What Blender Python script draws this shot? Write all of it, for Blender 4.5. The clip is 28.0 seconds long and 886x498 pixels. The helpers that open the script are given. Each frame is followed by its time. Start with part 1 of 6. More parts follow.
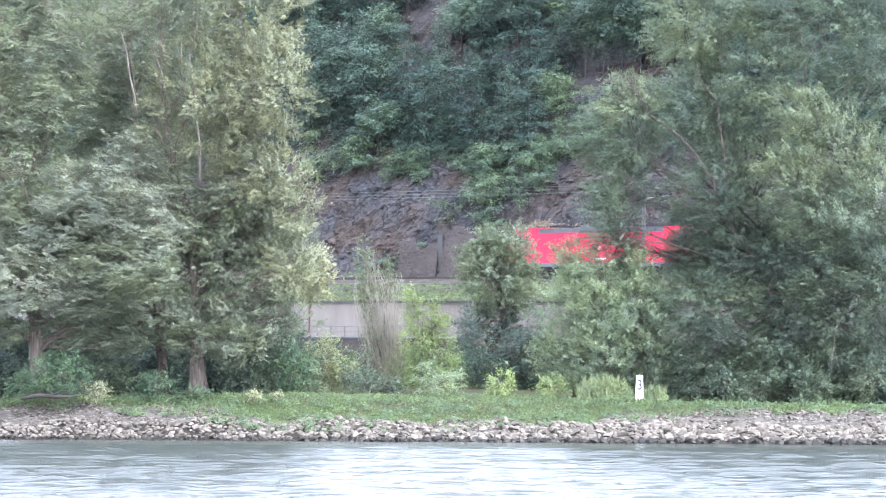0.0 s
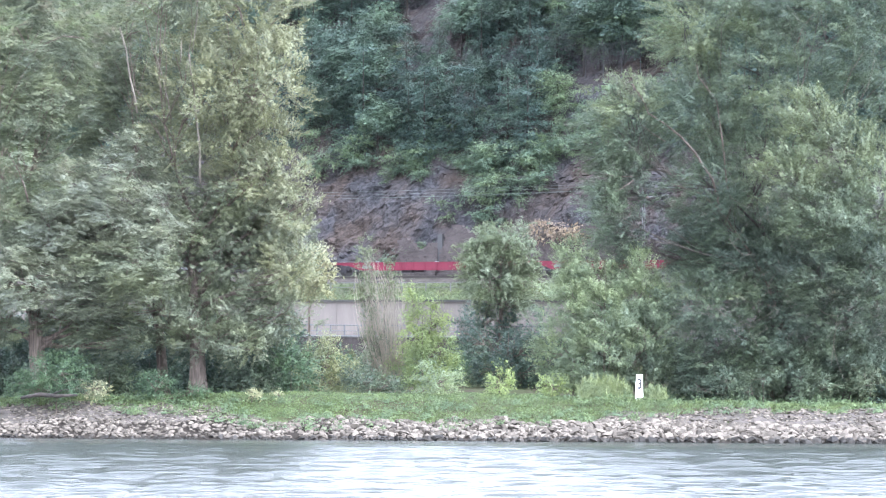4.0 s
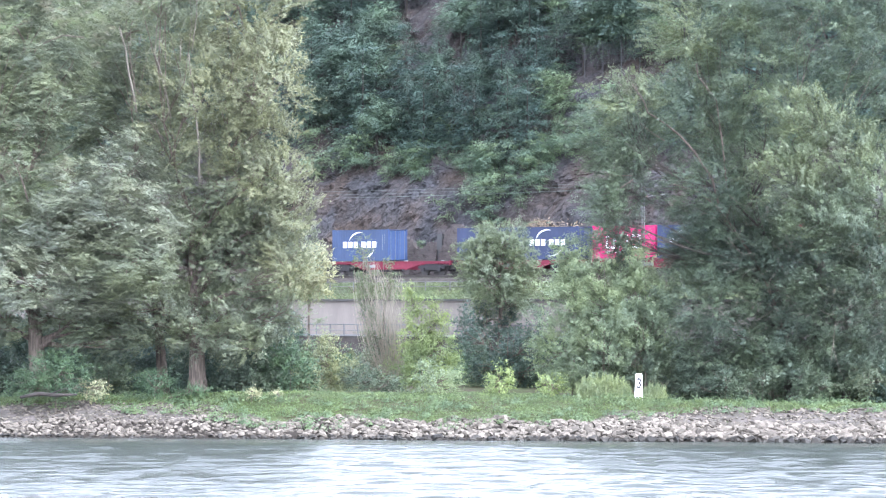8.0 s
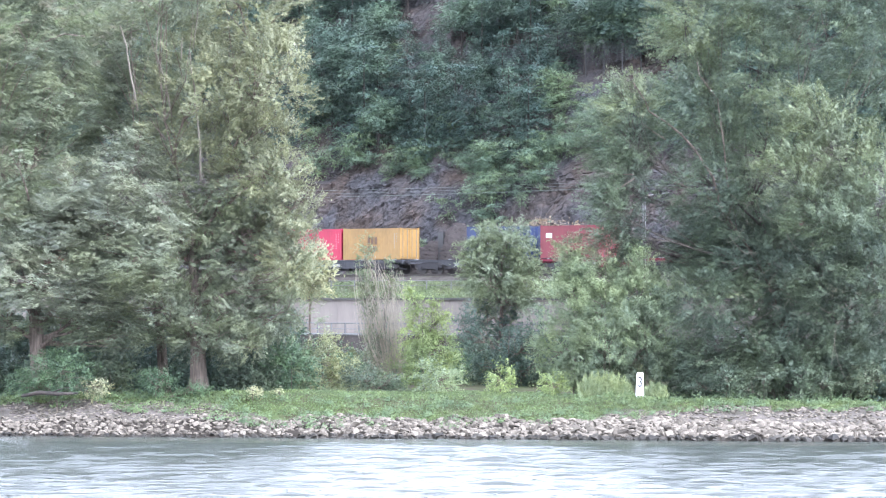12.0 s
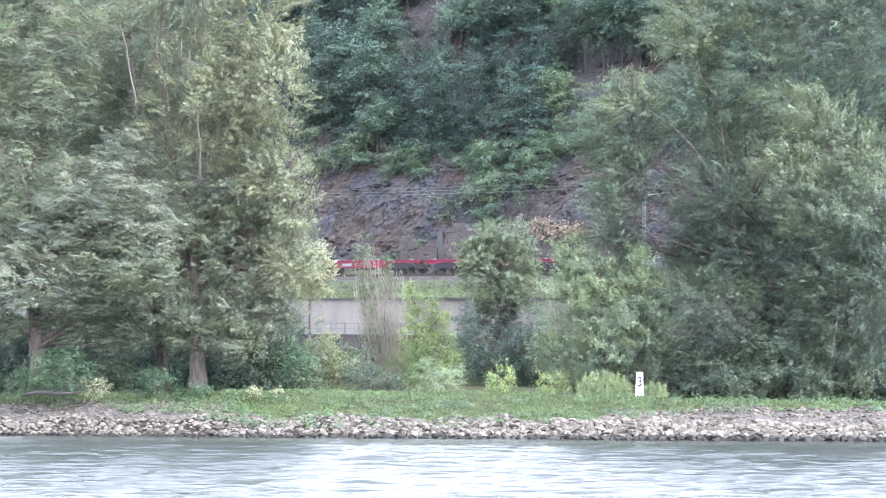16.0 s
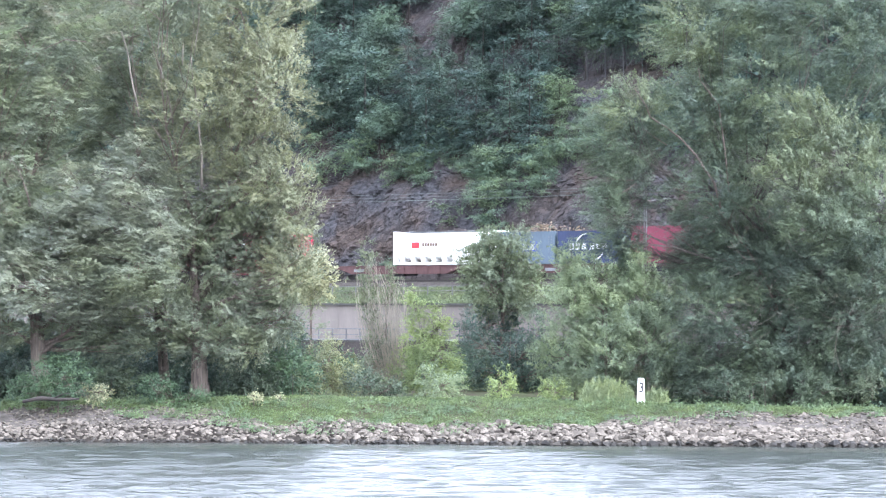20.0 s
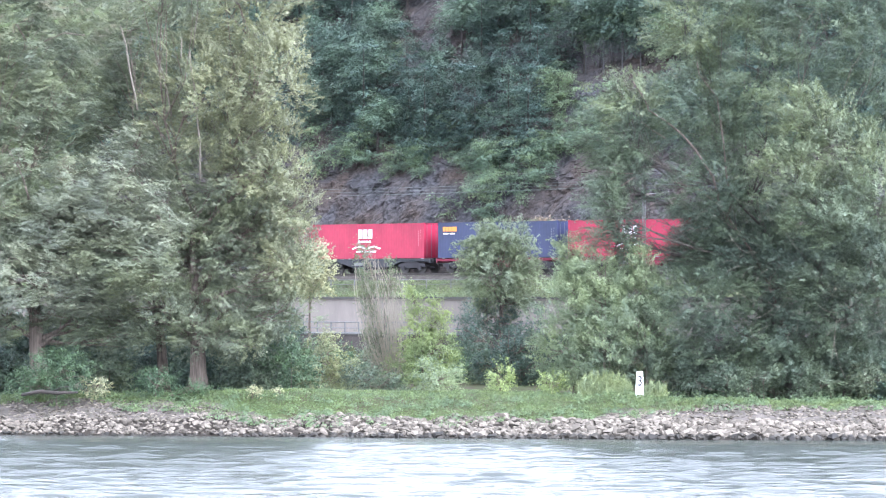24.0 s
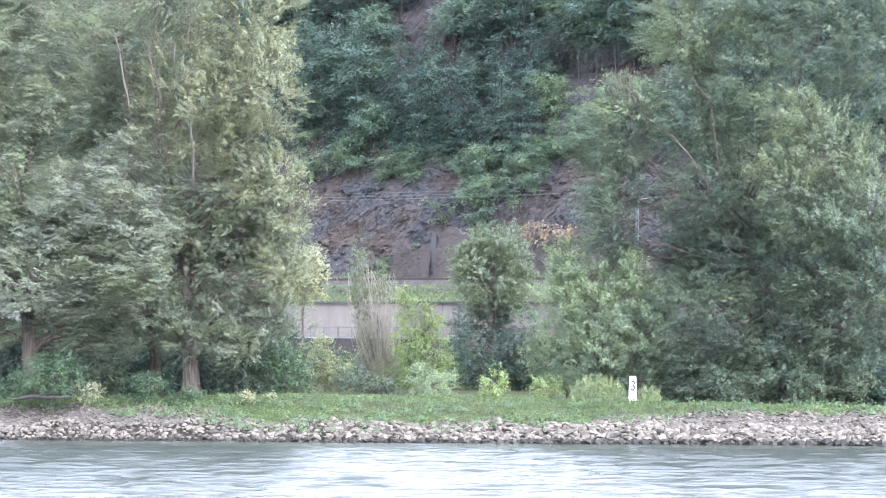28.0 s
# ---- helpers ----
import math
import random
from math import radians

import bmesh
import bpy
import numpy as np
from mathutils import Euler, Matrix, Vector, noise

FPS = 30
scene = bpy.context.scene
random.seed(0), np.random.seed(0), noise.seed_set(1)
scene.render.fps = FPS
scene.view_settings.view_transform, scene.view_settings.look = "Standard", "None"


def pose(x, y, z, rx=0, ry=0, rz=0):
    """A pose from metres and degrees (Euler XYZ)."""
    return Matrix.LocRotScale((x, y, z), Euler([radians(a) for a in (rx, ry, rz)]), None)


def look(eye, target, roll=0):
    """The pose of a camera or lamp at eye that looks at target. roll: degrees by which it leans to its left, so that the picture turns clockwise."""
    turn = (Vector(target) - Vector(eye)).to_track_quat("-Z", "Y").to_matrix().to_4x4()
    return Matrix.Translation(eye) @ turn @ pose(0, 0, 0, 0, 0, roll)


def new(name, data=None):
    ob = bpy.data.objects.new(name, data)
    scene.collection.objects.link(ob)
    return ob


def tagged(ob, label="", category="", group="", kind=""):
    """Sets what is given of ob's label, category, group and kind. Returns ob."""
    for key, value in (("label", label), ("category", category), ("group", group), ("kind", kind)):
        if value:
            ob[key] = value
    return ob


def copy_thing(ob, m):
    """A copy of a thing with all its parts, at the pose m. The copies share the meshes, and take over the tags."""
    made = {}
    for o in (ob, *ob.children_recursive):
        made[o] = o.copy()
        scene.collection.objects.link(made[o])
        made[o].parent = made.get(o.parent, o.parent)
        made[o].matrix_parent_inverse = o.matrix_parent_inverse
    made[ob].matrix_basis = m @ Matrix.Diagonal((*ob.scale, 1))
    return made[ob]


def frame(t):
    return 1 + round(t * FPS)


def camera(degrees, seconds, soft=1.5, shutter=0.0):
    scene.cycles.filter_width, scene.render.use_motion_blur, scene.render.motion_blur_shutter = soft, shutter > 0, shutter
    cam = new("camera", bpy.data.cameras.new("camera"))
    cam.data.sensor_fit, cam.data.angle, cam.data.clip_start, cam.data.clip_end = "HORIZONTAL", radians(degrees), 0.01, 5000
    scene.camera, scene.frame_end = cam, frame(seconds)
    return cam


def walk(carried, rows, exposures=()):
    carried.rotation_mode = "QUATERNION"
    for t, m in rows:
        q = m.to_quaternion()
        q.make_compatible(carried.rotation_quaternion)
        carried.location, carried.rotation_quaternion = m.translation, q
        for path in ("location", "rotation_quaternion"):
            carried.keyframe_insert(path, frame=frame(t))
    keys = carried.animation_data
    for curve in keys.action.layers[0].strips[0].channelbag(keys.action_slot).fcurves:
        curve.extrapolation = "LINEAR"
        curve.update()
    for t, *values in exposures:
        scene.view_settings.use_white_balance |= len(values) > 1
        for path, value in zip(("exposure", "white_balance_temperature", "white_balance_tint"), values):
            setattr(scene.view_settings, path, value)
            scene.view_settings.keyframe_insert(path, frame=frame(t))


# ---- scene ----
cam = camera(13.734, 28.0, soft=1.12)
EYE = (0.0, 0.0, 9.2)
# seconds, degrees up from the level, degrees to the left
walk(cam, [(t, pose(*EYE, 90 + up, 0, left)) for t, up, left in ((0, 0.7862, 0.0029), (0.5, 0.7860, 0.0050), (1, 0.7792, 0.0104), (1.5, 0.7760, 0.0134), (2, 0.7799, 0.0102), (2.5, 0.7825, 0.0039), (3, 0.7795, 0.0005), (3.5, 0.7741, 0.0002), (5.5, 0.7709, -0.0022), (6, 0.7719, -0.0011), (6.5, 0.7693, -0.0004), (7, 0.7622, -0.0028), (7.5, 0.7576, -0.0079), (8, 0.7605, -0.0081), (8.5, 0.7645, 0.0006), (9, 0.7622, 0.0100), (9.5, 0.7584, 0.0106), (10, 0.7545, 0.0076), (10.5, 0.7509, 0.0104), (11, 0.7503, 0.0132), (11.5, 0.7481, 0.0127), (12, 0.7415, 0.0090), (12.5, 0.7351, 0.0035), (14.5, 0.7284, 0.0027), (15, 0.7318, 0.0044), (15.5, 0.7359, 0.0069), (16, 0.7372, 0.0041), (16.5, 0.7512, 0.0007), (17, 0.7779, 0.0000), (17.5, 0.7984, 0.0028), (18, 0.8118, 0.0095), (18.5, 0.8213, 0.0166), (19, 0.8248, 0.0237), (19.5, 0.8283, 0.0271), (20, 0.8285, 0.0269), (20.5, 0.8119, 0.0292), (21, 0.7847, 0.0319), (21.5, 0.7672, 0.0304), (23.5, 0.7219, 0.0126), (24, 0.7258, 0.0054), (24.5, 0.7271, -0.0140), (25, 0.7283, -0.0389), (25.5, 0.7406, -0.0651), (26, 0.7642, -0.0897), (26.5, 0.7919, -0.1059), (27, 0.8067, -0.1145), (27.5, 0.8043, -0.1120), (28, 0.8011, -0.1018))], [(0.0, 3.84, 5500, 16), (19.0, 3.84, 5500, 16), (20.0, 3.66, 5500, 16), (21.0, 3.74, 5500, 16), (22.5, 3.84, 5500, 16), (28.0, 3.84, 5500, 16)])

# ---- world, sun ----
world = bpy.data.worlds.new("world")
scene.world = world
world.use_nodes = True
wn = world.node_tree
sky = wn.nodes.new("ShaderNodeTexSky")
sky.sky_type, sky.sun_disc = "NISHITA", False
sky.sun_elevation, sky.sun_rotation = radians(42), radians(115)
sky.air_density, sky.dust_density, sky.ozone_density, sky.altitude = 1.2, 1.5, 1.5, 100
veil = wn.nodes.new("ShaderNodeHueSaturation")  # thin cloud takes the blue out of the sky
veil.inputs["Saturation"].default_value = 0.07
wn.links.new(sky.outputs[0], veil.inputs["Color"])
wn.links.new(veil.outputs[0], wn.nodes["Background"].inputs[0])
wn.nodes["Background"].inputs[1].default_value = 0.15
sun = new("sun", bpy.data.lights.new("sun", "SUN"))
sun.data.energy, sun.data.angle, sun.data.color = 0.32, radians(12), (1.0, 0.96, 0.9)
sun.matrix_world = look((0.67, -0.31, 0.67), (0, 0, 0))

# ---- number helpers ----


def lattice(ix, iy, iz, seed):
    h = (ix * 374761393 + iy * 668265263 + iz * 2147483647 + seed * 974711) & 0xFFFFFFFF
    h = ((h ^ (h >> 13)) * 1274126177) & 0xFFFFFFFF
    return ((h ^ (h >> 16)) & 0xFFFF) / 65535.0


def value_noise(x, y, z, seed=0):
    x, y, z = np.broadcast_arrays(np.asarray(x, float), np.asarray(y, float), np.asarray(z, float))
    ix, iy, iz = (np.floor(a).astype(np.int64) for a in (x, y, z))
    fx, fy, fz = x - ix, y - iy, z - iz
    fx, fy, fz = (f * f * (3 - 2 * f) for f in (fx, fy, fz))
    out = 0
    for dx in (0, 1):
        for dy in (0, 1):
            for dz in (0, 1):
                w = (fx if dx else 1 - fx) * (fy if dy else 1 - fy) * (fz if dz else 1 - fz)
                out = out + w * lattice(ix + dx, iy + dy, iz + dz, seed)
    return out * 2 - 1


def fbm(x, y, z, octaves=4, seed=0):
    out, amp = 0, 1.0
    for k in range(octaves):
        out = out + amp * value_noise(x * 2 ** k, y * 2 ** k, z * 2 ** k, seed + k)
        amp *= 0.5
    return out


# ---- the plan: shore and railway ----
TURN0 = radians(-40.5)
BEND, RADIUS, SWEEP = 28.0, 150.0, radians(31)
P0 = np.array((0.94, 301.1))
RAIL_TOP = 11.04


def track_at(s):
    """Centre line of the track: x, y and heading at s metres along it."""
    a = np.array((math.cos(TURN0), math.sin(TURN0)))
    if s <= BEND:
        p = P0 + a * s
        return p[0], p[1], TURN0
    p = P0 + a * BEND
    arc = min((s - BEND) / RADIUS, SWEEP)
    h = TURN0 + arc
    x = p[0] + RADIUS * (math.sin(h) - math.sin(TURN0))
    y = p[1] - RADIUS * (math.cos(h) - math.cos(TURN0))
    rest = s - BEND - arc * RADIUS
    return x + rest * math.cos(h), y + rest * math.sin(h), h


TRACK = np.array([track_at(s) for s in np.arange(-1400, 1400, 3.0)])


def track_offset(x, y):
    """Signed distance from the track's centre line, hillside positive."""
    x, y = np.asarray(x, float).ravel(), np.asarray(y, float).ravel()
    out = np.empty(len(x))
    for i in range(0, len(x), 4000):
        dx = x[i:i + 4000, None] - TRACK[None, :, 0]
        dy = y[i:i + 4000, None] - TRACK[None, :, 1]
        k = np.argmin(dx * dx + dy * dy, 1)
        r = np.arange(len(k))
        h = TRACK[k, 2]
        out[i:i + 4000] = -np.sin(h) * dx[r, k] + np.cos(h) * dy[r, k]
    return out


def beside(s, d):
    """The place s along the track and d metres off it, hillside positive."""
    x, y, h = track_at(s)
    return x - math.sin(h) * d, y + math.cos(h) * d


def shore_offset(x, y):
    return (y - (238 - 0.166 * x)) * 0.9865


BANK = ((-400, 9.0), (-245, 7.8), (-236, 7.5), (-216, -0.6), (-190, -4), (-60, -5), (-6, -1.6), (0, -0.05), (2.0, 0.75), (4.2, 1.45),
        (6.4, 2.28), (8.0, 2.60), (10, 2.52), (13, 2.3), (40, 3.0), (900, 6.0))
CUT = ((-60, -8), (-30, 0.0), (-17.1, 4.3), (-16.5, 6.1), (-6.6, 6.1), (-4.9, 9.0), (-3.0, 10.0), (-2.2, 10.4), (5.0, 10.5),
       (6.4, 11.3), (7.5, 13.0), (10.5, 19.0), (32, 41), (44, 48), (70, 53), (250, 56), (1500, 70))


def ground_z(x, y):
    x, y = np.asarray(x, float), np.asarray(y, float)
    ds = shore_offset(x, y)
    b = np.interp(ds, *zip(*BANK))
    crest = np.clip(1.03 - 0.24 * np.clip(np.abs(x + 5) / 24 - 0.25, 0, 1), 0.6, 1.1)
    b = np.where(ds > 0, b * crest, b)
    b = b + np.where(ds > 1, 0.10, 0.0) * fbm(x * 0.5, y * 0.5, 0, 3, 5)
    d = track_offset(x, y).reshape(x.shape)
    c = np.interp(d, *zip(*CUT))
    c = np.where(d > 12, c + 1.5 * fbm(x * 0.06, y * 0.06, 0, 3, 9), c)
    return np.where(ds > 3, np.maximum(b, c), b)


def zg(x, y):
    return float(ground_z(np.array([x]), np.array([y]))[0])

# ---- mesh helpers ----


class Shape:
    """Collects boxes, tubes and plates into one mesh."""

    def __init__(self):
        self.v, self.f = [], []

    def add(self, verts, faces):
        n = len(self.v)
        self.v += [tuple(p) for p in verts]
        self.f += [tuple(i + n for i in face) for face in faces]
        return self

    def box(self, x0, x1, y0, y1, z0, z1):
        return self.add([(x, y, z) for x in (x0, x1) for y in (y0, y1) for z in (z0, z1)],
                        [(0, 1, 3, 2), (4, 6, 7, 5), (0, 4, 5, 1), (2, 3, 7, 6), (0, 2, 6, 4), (1, 5, 7, 3)])

    def prism(self, outline, y0, y1):
        """outline: (x, z) corners, set up between y0 and y1."""
        n = len(outline)
        v = [(x, y0, z) for x, z in outline] + [(x, y1, z) for x, z in outline]
        f = [tuple(range(n)), tuple(range(2 * n - 1, n - 1, -1))]
        return self.add(v, f + [(i, i + n, (i + 1) % n + n, (i + 1) % n) for i in range(n)])

    def tube(self, points, radii, sides=6, cap=True):
        rings = []
        pts = [Vector(p) for p in points]
        for i, p in enumerate(pts):
            d = (pts[min(i + 1, len(pts) - 1)] - pts[max(i - 1, 0)]).normalized()
            a = d.orthogonal().normalized() if i == 0 else (a - d * a.dot(d)).normalized()
            b = d.cross(a)
            r = radii[i] if hasattr(radii, "__len__") else radii
            rings.append([p + (a * math.cos(2 * math.pi * k / sides) + b * math.sin(2 * math.pi * k / sides)) * r for k in range(sides)])
        v = [p for ring in rings for p in ring]
        f = [(i * sides + k, i * sides + (k + 1) % sides, (i + 1) * sides + (k + 1) % sides, (i + 1) * sides + k)
             for i in range(len(pts) - 1) for k in range(sides)]
        if cap:
            f += [tuple(range(sides - 1, -1, -1)), tuple(range(len(v) - sides, len(v)))]
        return self.add(v, f)

    def mesh(self, name, mat, smooth=False):
        me = bpy.data.meshes.new(name)
        me.from_pydata(self.v, [], self.f)
        me.materials.append(mat)
        if smooth:
            me.polygons.foreach_set("use_smooth", [True] * len(me.polygons))
        me.update()
        return me


def part(name, shape, mat, parent, label="", smooth=False, at=None):
    """One mesh object under a thing or a part; shape may be a mesh that is shared."""
    me = shape.mesh(name, mat, smooth) if isinstance(shape, Shape) else shape
    ob = new(name, me)
    ob.parent = parent
    if at is not None:
        ob.matrix_basis = at
    if label:
        ob["label"] = label
    return ob


def thing(name, m, label, category, group="", kind=""):
    ob = new(name)
    ob.matrix_basis = m
    ob.empty_display_size = 0.3
    return tagged(ob, label, category, group, kind)


def solid(name, shape, mat, label, category, group="", kind="", smooth=False, m=None):
    me = shape.mesh(name, mat, smooth) if isinstance(shape, Shape) else shape
    ob = new(name, me)
    if m is not None:
        ob.matrix_basis = m
    return tagged(ob, label, category, group, kind)


def grid_mesh(name, P, mat, smooth=True):
    """P: rows x columns x 3."""
    r, c, _ = P.shape
    me = bpy.data.meshes.new(name)
    idx = np.arange(r * c).reshape(r, c)
    q = np.stack((idx[:-1, :-1], idx[:-1, 1:], idx[1:, 1:], idx[1:, :-1]), -1).reshape(-1, 4)
    fill_mesh(me, P.reshape(-1, 3), q)
    me.materials.append(mat)
    me.polygons.foreach_set("use_smooth", np.full(len(q), smooth))
    me.update()
    return me


def fill_mesh(me, verts, quads):
    me.vertices.add(len(verts))
    me.vertices.foreach_set("co", np.ascontiguousarray(verts, dtype=np.float32).ravel())
    me.loops.add(quads.size)
    me.loops.foreach_set("vertex_index", np.ascontiguousarray(quads, dtype=np.int32).ravel())
    me.polygons.add(len(quads))
    me.polygons.foreach_set("loop_start", np.arange(0, quads.size, quads.shape[1], dtype=np.int32))
    me.update(calc_edges=True)


def leaf_mesh(name, C, N, size, aspect, mat, rng, hang=0.3, axes=None):
    """Leaves as pointed blades at C, facing about N, pointing along axes."""
    n = len(C)
    N = N / (np.linalg.norm(N, axis=1, keepdims=True) + 1e-9)
    a = rng.normal(size=(n, 3)) if axes is None else axes.copy()
    if axes is None:
        a[:, 2] -= hang
    a -= N * (a * N).sum(1, keepdims=True)
    a /= np.linalg.norm(a, axis=1, keepdims=True) + 1e-9
    b = np.cross(N, a)
    L = (size * rng.uniform(0.65, 1.35, n))[:, None]
    W = L * aspect
    V = np.stack((C - a * L / 2 - b * W / 2, C - a * L / 2 + b * W / 2, C + a * L / 2), 1).reshape(-1, 3)
    me = bpy.data.meshes.new(name)
    fill_mesh(me, V, np.arange(3 * n).reshape(n, 3))
    me.materials.append(mat)
    return me


# ---- materials ----


def material(name, color, rough=0.7, metal=0.0, vary=0.25, scale=1.0, bump=0.2, fine=12.0, second=None, spec=0.5, stretch=(1, 1, 1), random_by="", patch=0.5, relief=0.08, range_by=(0.4, 1.9)):
    """A surface with stains at one scale and grain at another. second: a colour that comes up in patches."""
    m = bpy.data.materials.new(name)
    m.use_nodes = True
    t = m.node_tree
    add, link = t.nodes.new, t.links.new
    p = t.nodes["Principled BSDF"]
    p.inputs["Roughness"].default_value, p.inputs["Metallic"].default_value = rough, metal
    p.inputs["Specular IOR Level"].default_value = spec
    co, mp = add("ShaderNodeTexCoord"), add("ShaderNodeMapping")
    mp.inputs["Scale"].default_value = stretch
    link(co.outputs["Object"], mp.inputs[0])
    big, small = add("ShaderNodeTexNoise"), add("ShaderNodeTexNoise")
    big.inputs["Scale"].default_value, big.inputs["Detail"].default_value = scale, 5
    small.inputs["Scale"].default_value, small.inputs["Detail"].default_value = scale * fine, 3
    link(mp.outputs[0], big.inputs[0]), link(mp.outputs[0], small.inputs[0])
    ramp = add("ShaderNodeValToRGB")
    second = second or tuple(c * (1 - vary) for c in color)
    ramp.color_ramp.elements[0].position, ramp.color_ramp.elements[1].position = patch - 0.12, patch + 0.12
    ramp.color_ramp.elements[0].color, ramp.color_ramp.elements[1].color = (*second, 1), (*color, 1)
    link(big.outputs[0], ramp.inputs[0])
    hsv = add("ShaderNodeHueSaturation")
    rng = add("ShaderNodeMapRange")
    rng.inputs[3].default_value, rng.inputs[4].default_value = 1 - vary, 1 + vary
    link(ramp.outputs[0], hsv.inputs["Color"])
    link(small.outputs[0], rng.inputs[0])
    if random_by:
        mul, r2 = add("ShaderNodeMath"), add("ShaderNodeMapRange")
        mul.operation = "MULTIPLY"
        r2.inputs[3].default_value, r2.inputs[4].default_value = range_by
        src = add("ShaderNodeObjectInfo").outputs["Random"] if random_by == "object" else add("ShaderNodeNewGeometry").outputs["Random Per Island"]
        link(src, r2.inputs[0]), link(r2.outputs[0], mul.inputs[0]), link(rng.outputs[0], mul.inputs[1])
        link(mul.outputs[0], hsv.inputs["Value"])
    else:
        link(rng.outputs[0], hsv.inputs["Value"])
    link(hsv.outputs[0], p.inputs["Base Color"])
    if bump:
        bp = add("ShaderNodeBump")
        bp.inputs["Strength"].default_value, bp.inputs["Distance"].default_value = bump, relief
        link(small.outputs[0], bp.inputs["Height"])
        link(bp.outputs[0], p.inputs["Normal"])
    return m


def leaf_material(name, color, spread=0.15, passing=0.55, rough=0.6, tint=(1.12, 1.08, 0.82), scale=0.45):
    """Leaves: every blade its own shade, clumps in two tones, and light that passes through."""
    m = bpy.data.materials.new(name)
    m.use_nodes = True
    t = m.node_tree
    add, link = t.nodes.new, t.links.new
    p = t.nodes["Principled BSDF"]
    p.inputs["Roughness"].default_value = rough
    p.inputs["Specular IOR Level"].default_value = 0.18
    geo, co, nz = add("ShaderNodeNewGeometry"), add("ShaderNodeTexCoord"), add("ShaderNodeTexNoise")
    nz.inputs["Scale"].default_value, nz.inputs["Detail"].default_value = scale, 3
    link(co.outputs["Object"], nz.inputs[0])
    ramp = add("ShaderNodeValToRGB")
    ramp.color_ramp.elements[0].position, ramp.color_ramp.elements[1].position = 0.35, 0.65
    ramp.color_ramp.elements[0].color = (*[c * 0.9 for c in color], 1)
    ramp.color_ramp.elements[1].color = (*[c * k for c, k in zip(color, tint)], 1)
    link(nz.outputs[0], ramp.inputs[0])
    rng, hsv = add("ShaderNodeMapRange"), add("ShaderNodeHueSaturation")
    rng.inputs[3].default_value, rng.inputs[4].default_value = 1 - spread, 1 + spread
    link(geo.outputs["Random Per Island"], rng.inputs[0])
    link(rng.outputs[0], hsv.inputs["Value"]), link(ramp.outputs[0], hsv.inputs["Color"])
    link(hsv.outputs[0], p.inputs["Base Color"])
    tr, dim, mix = add("ShaderNodeBsdfTranslucent"), add("ShaderNodeHueSaturation"), add("ShaderNodeAddShader")
    dim.inputs["Value"].default_value = passing
    link(hsv.outputs[0], dim.inputs["Color"]), link(dim.outputs[0], tr.inputs[0])
    link(p.outputs[0], mix.inputs[0]), link(tr.outputs[0], mix.inputs[1])
    link(mix.outputs[0], t.nodes["Material Output"].inputs[0])
    return m


def water_material():
    m = bpy.data.materials.new("river_water")
    m.use_nodes = True
    t = m.node_tree
    add, link = t.nodes.new, t.links.new
    p = t.nodes["Principled BSDF"]
    p.inputs["Base Color"].default_value = (0.03, 0.034, 0.03, 1)
    p.inputs["Roughness"].default_value, p.inputs["IOR"].default_value = 0.18, 1.33
    co, mp, nz = add("ShaderNodeTexCoord"), add("ShaderNodeMapping"), add("ShaderNodeTexNoise")
    mp.inputs["Scale"].default_value = (0.5, 1.8, 1)
    nz.inputs["Scale"].default_value, nz.inputs["Detail"].default_value = 1.6, 4
    bp = add("ShaderNodeBump")
    bp.inputs["Strength"].default_value, bp.inputs["Distance"].default_value = 0.8, 0.09
    link(co.outputs["Object"], mp.inputs[0]), link(mp.outputs[0], nz.inputs[0])
    link(nz.outputs[0], bp.inputs["Height"]), link(bp.outputs[0], p.inputs["Normal"])
    return m


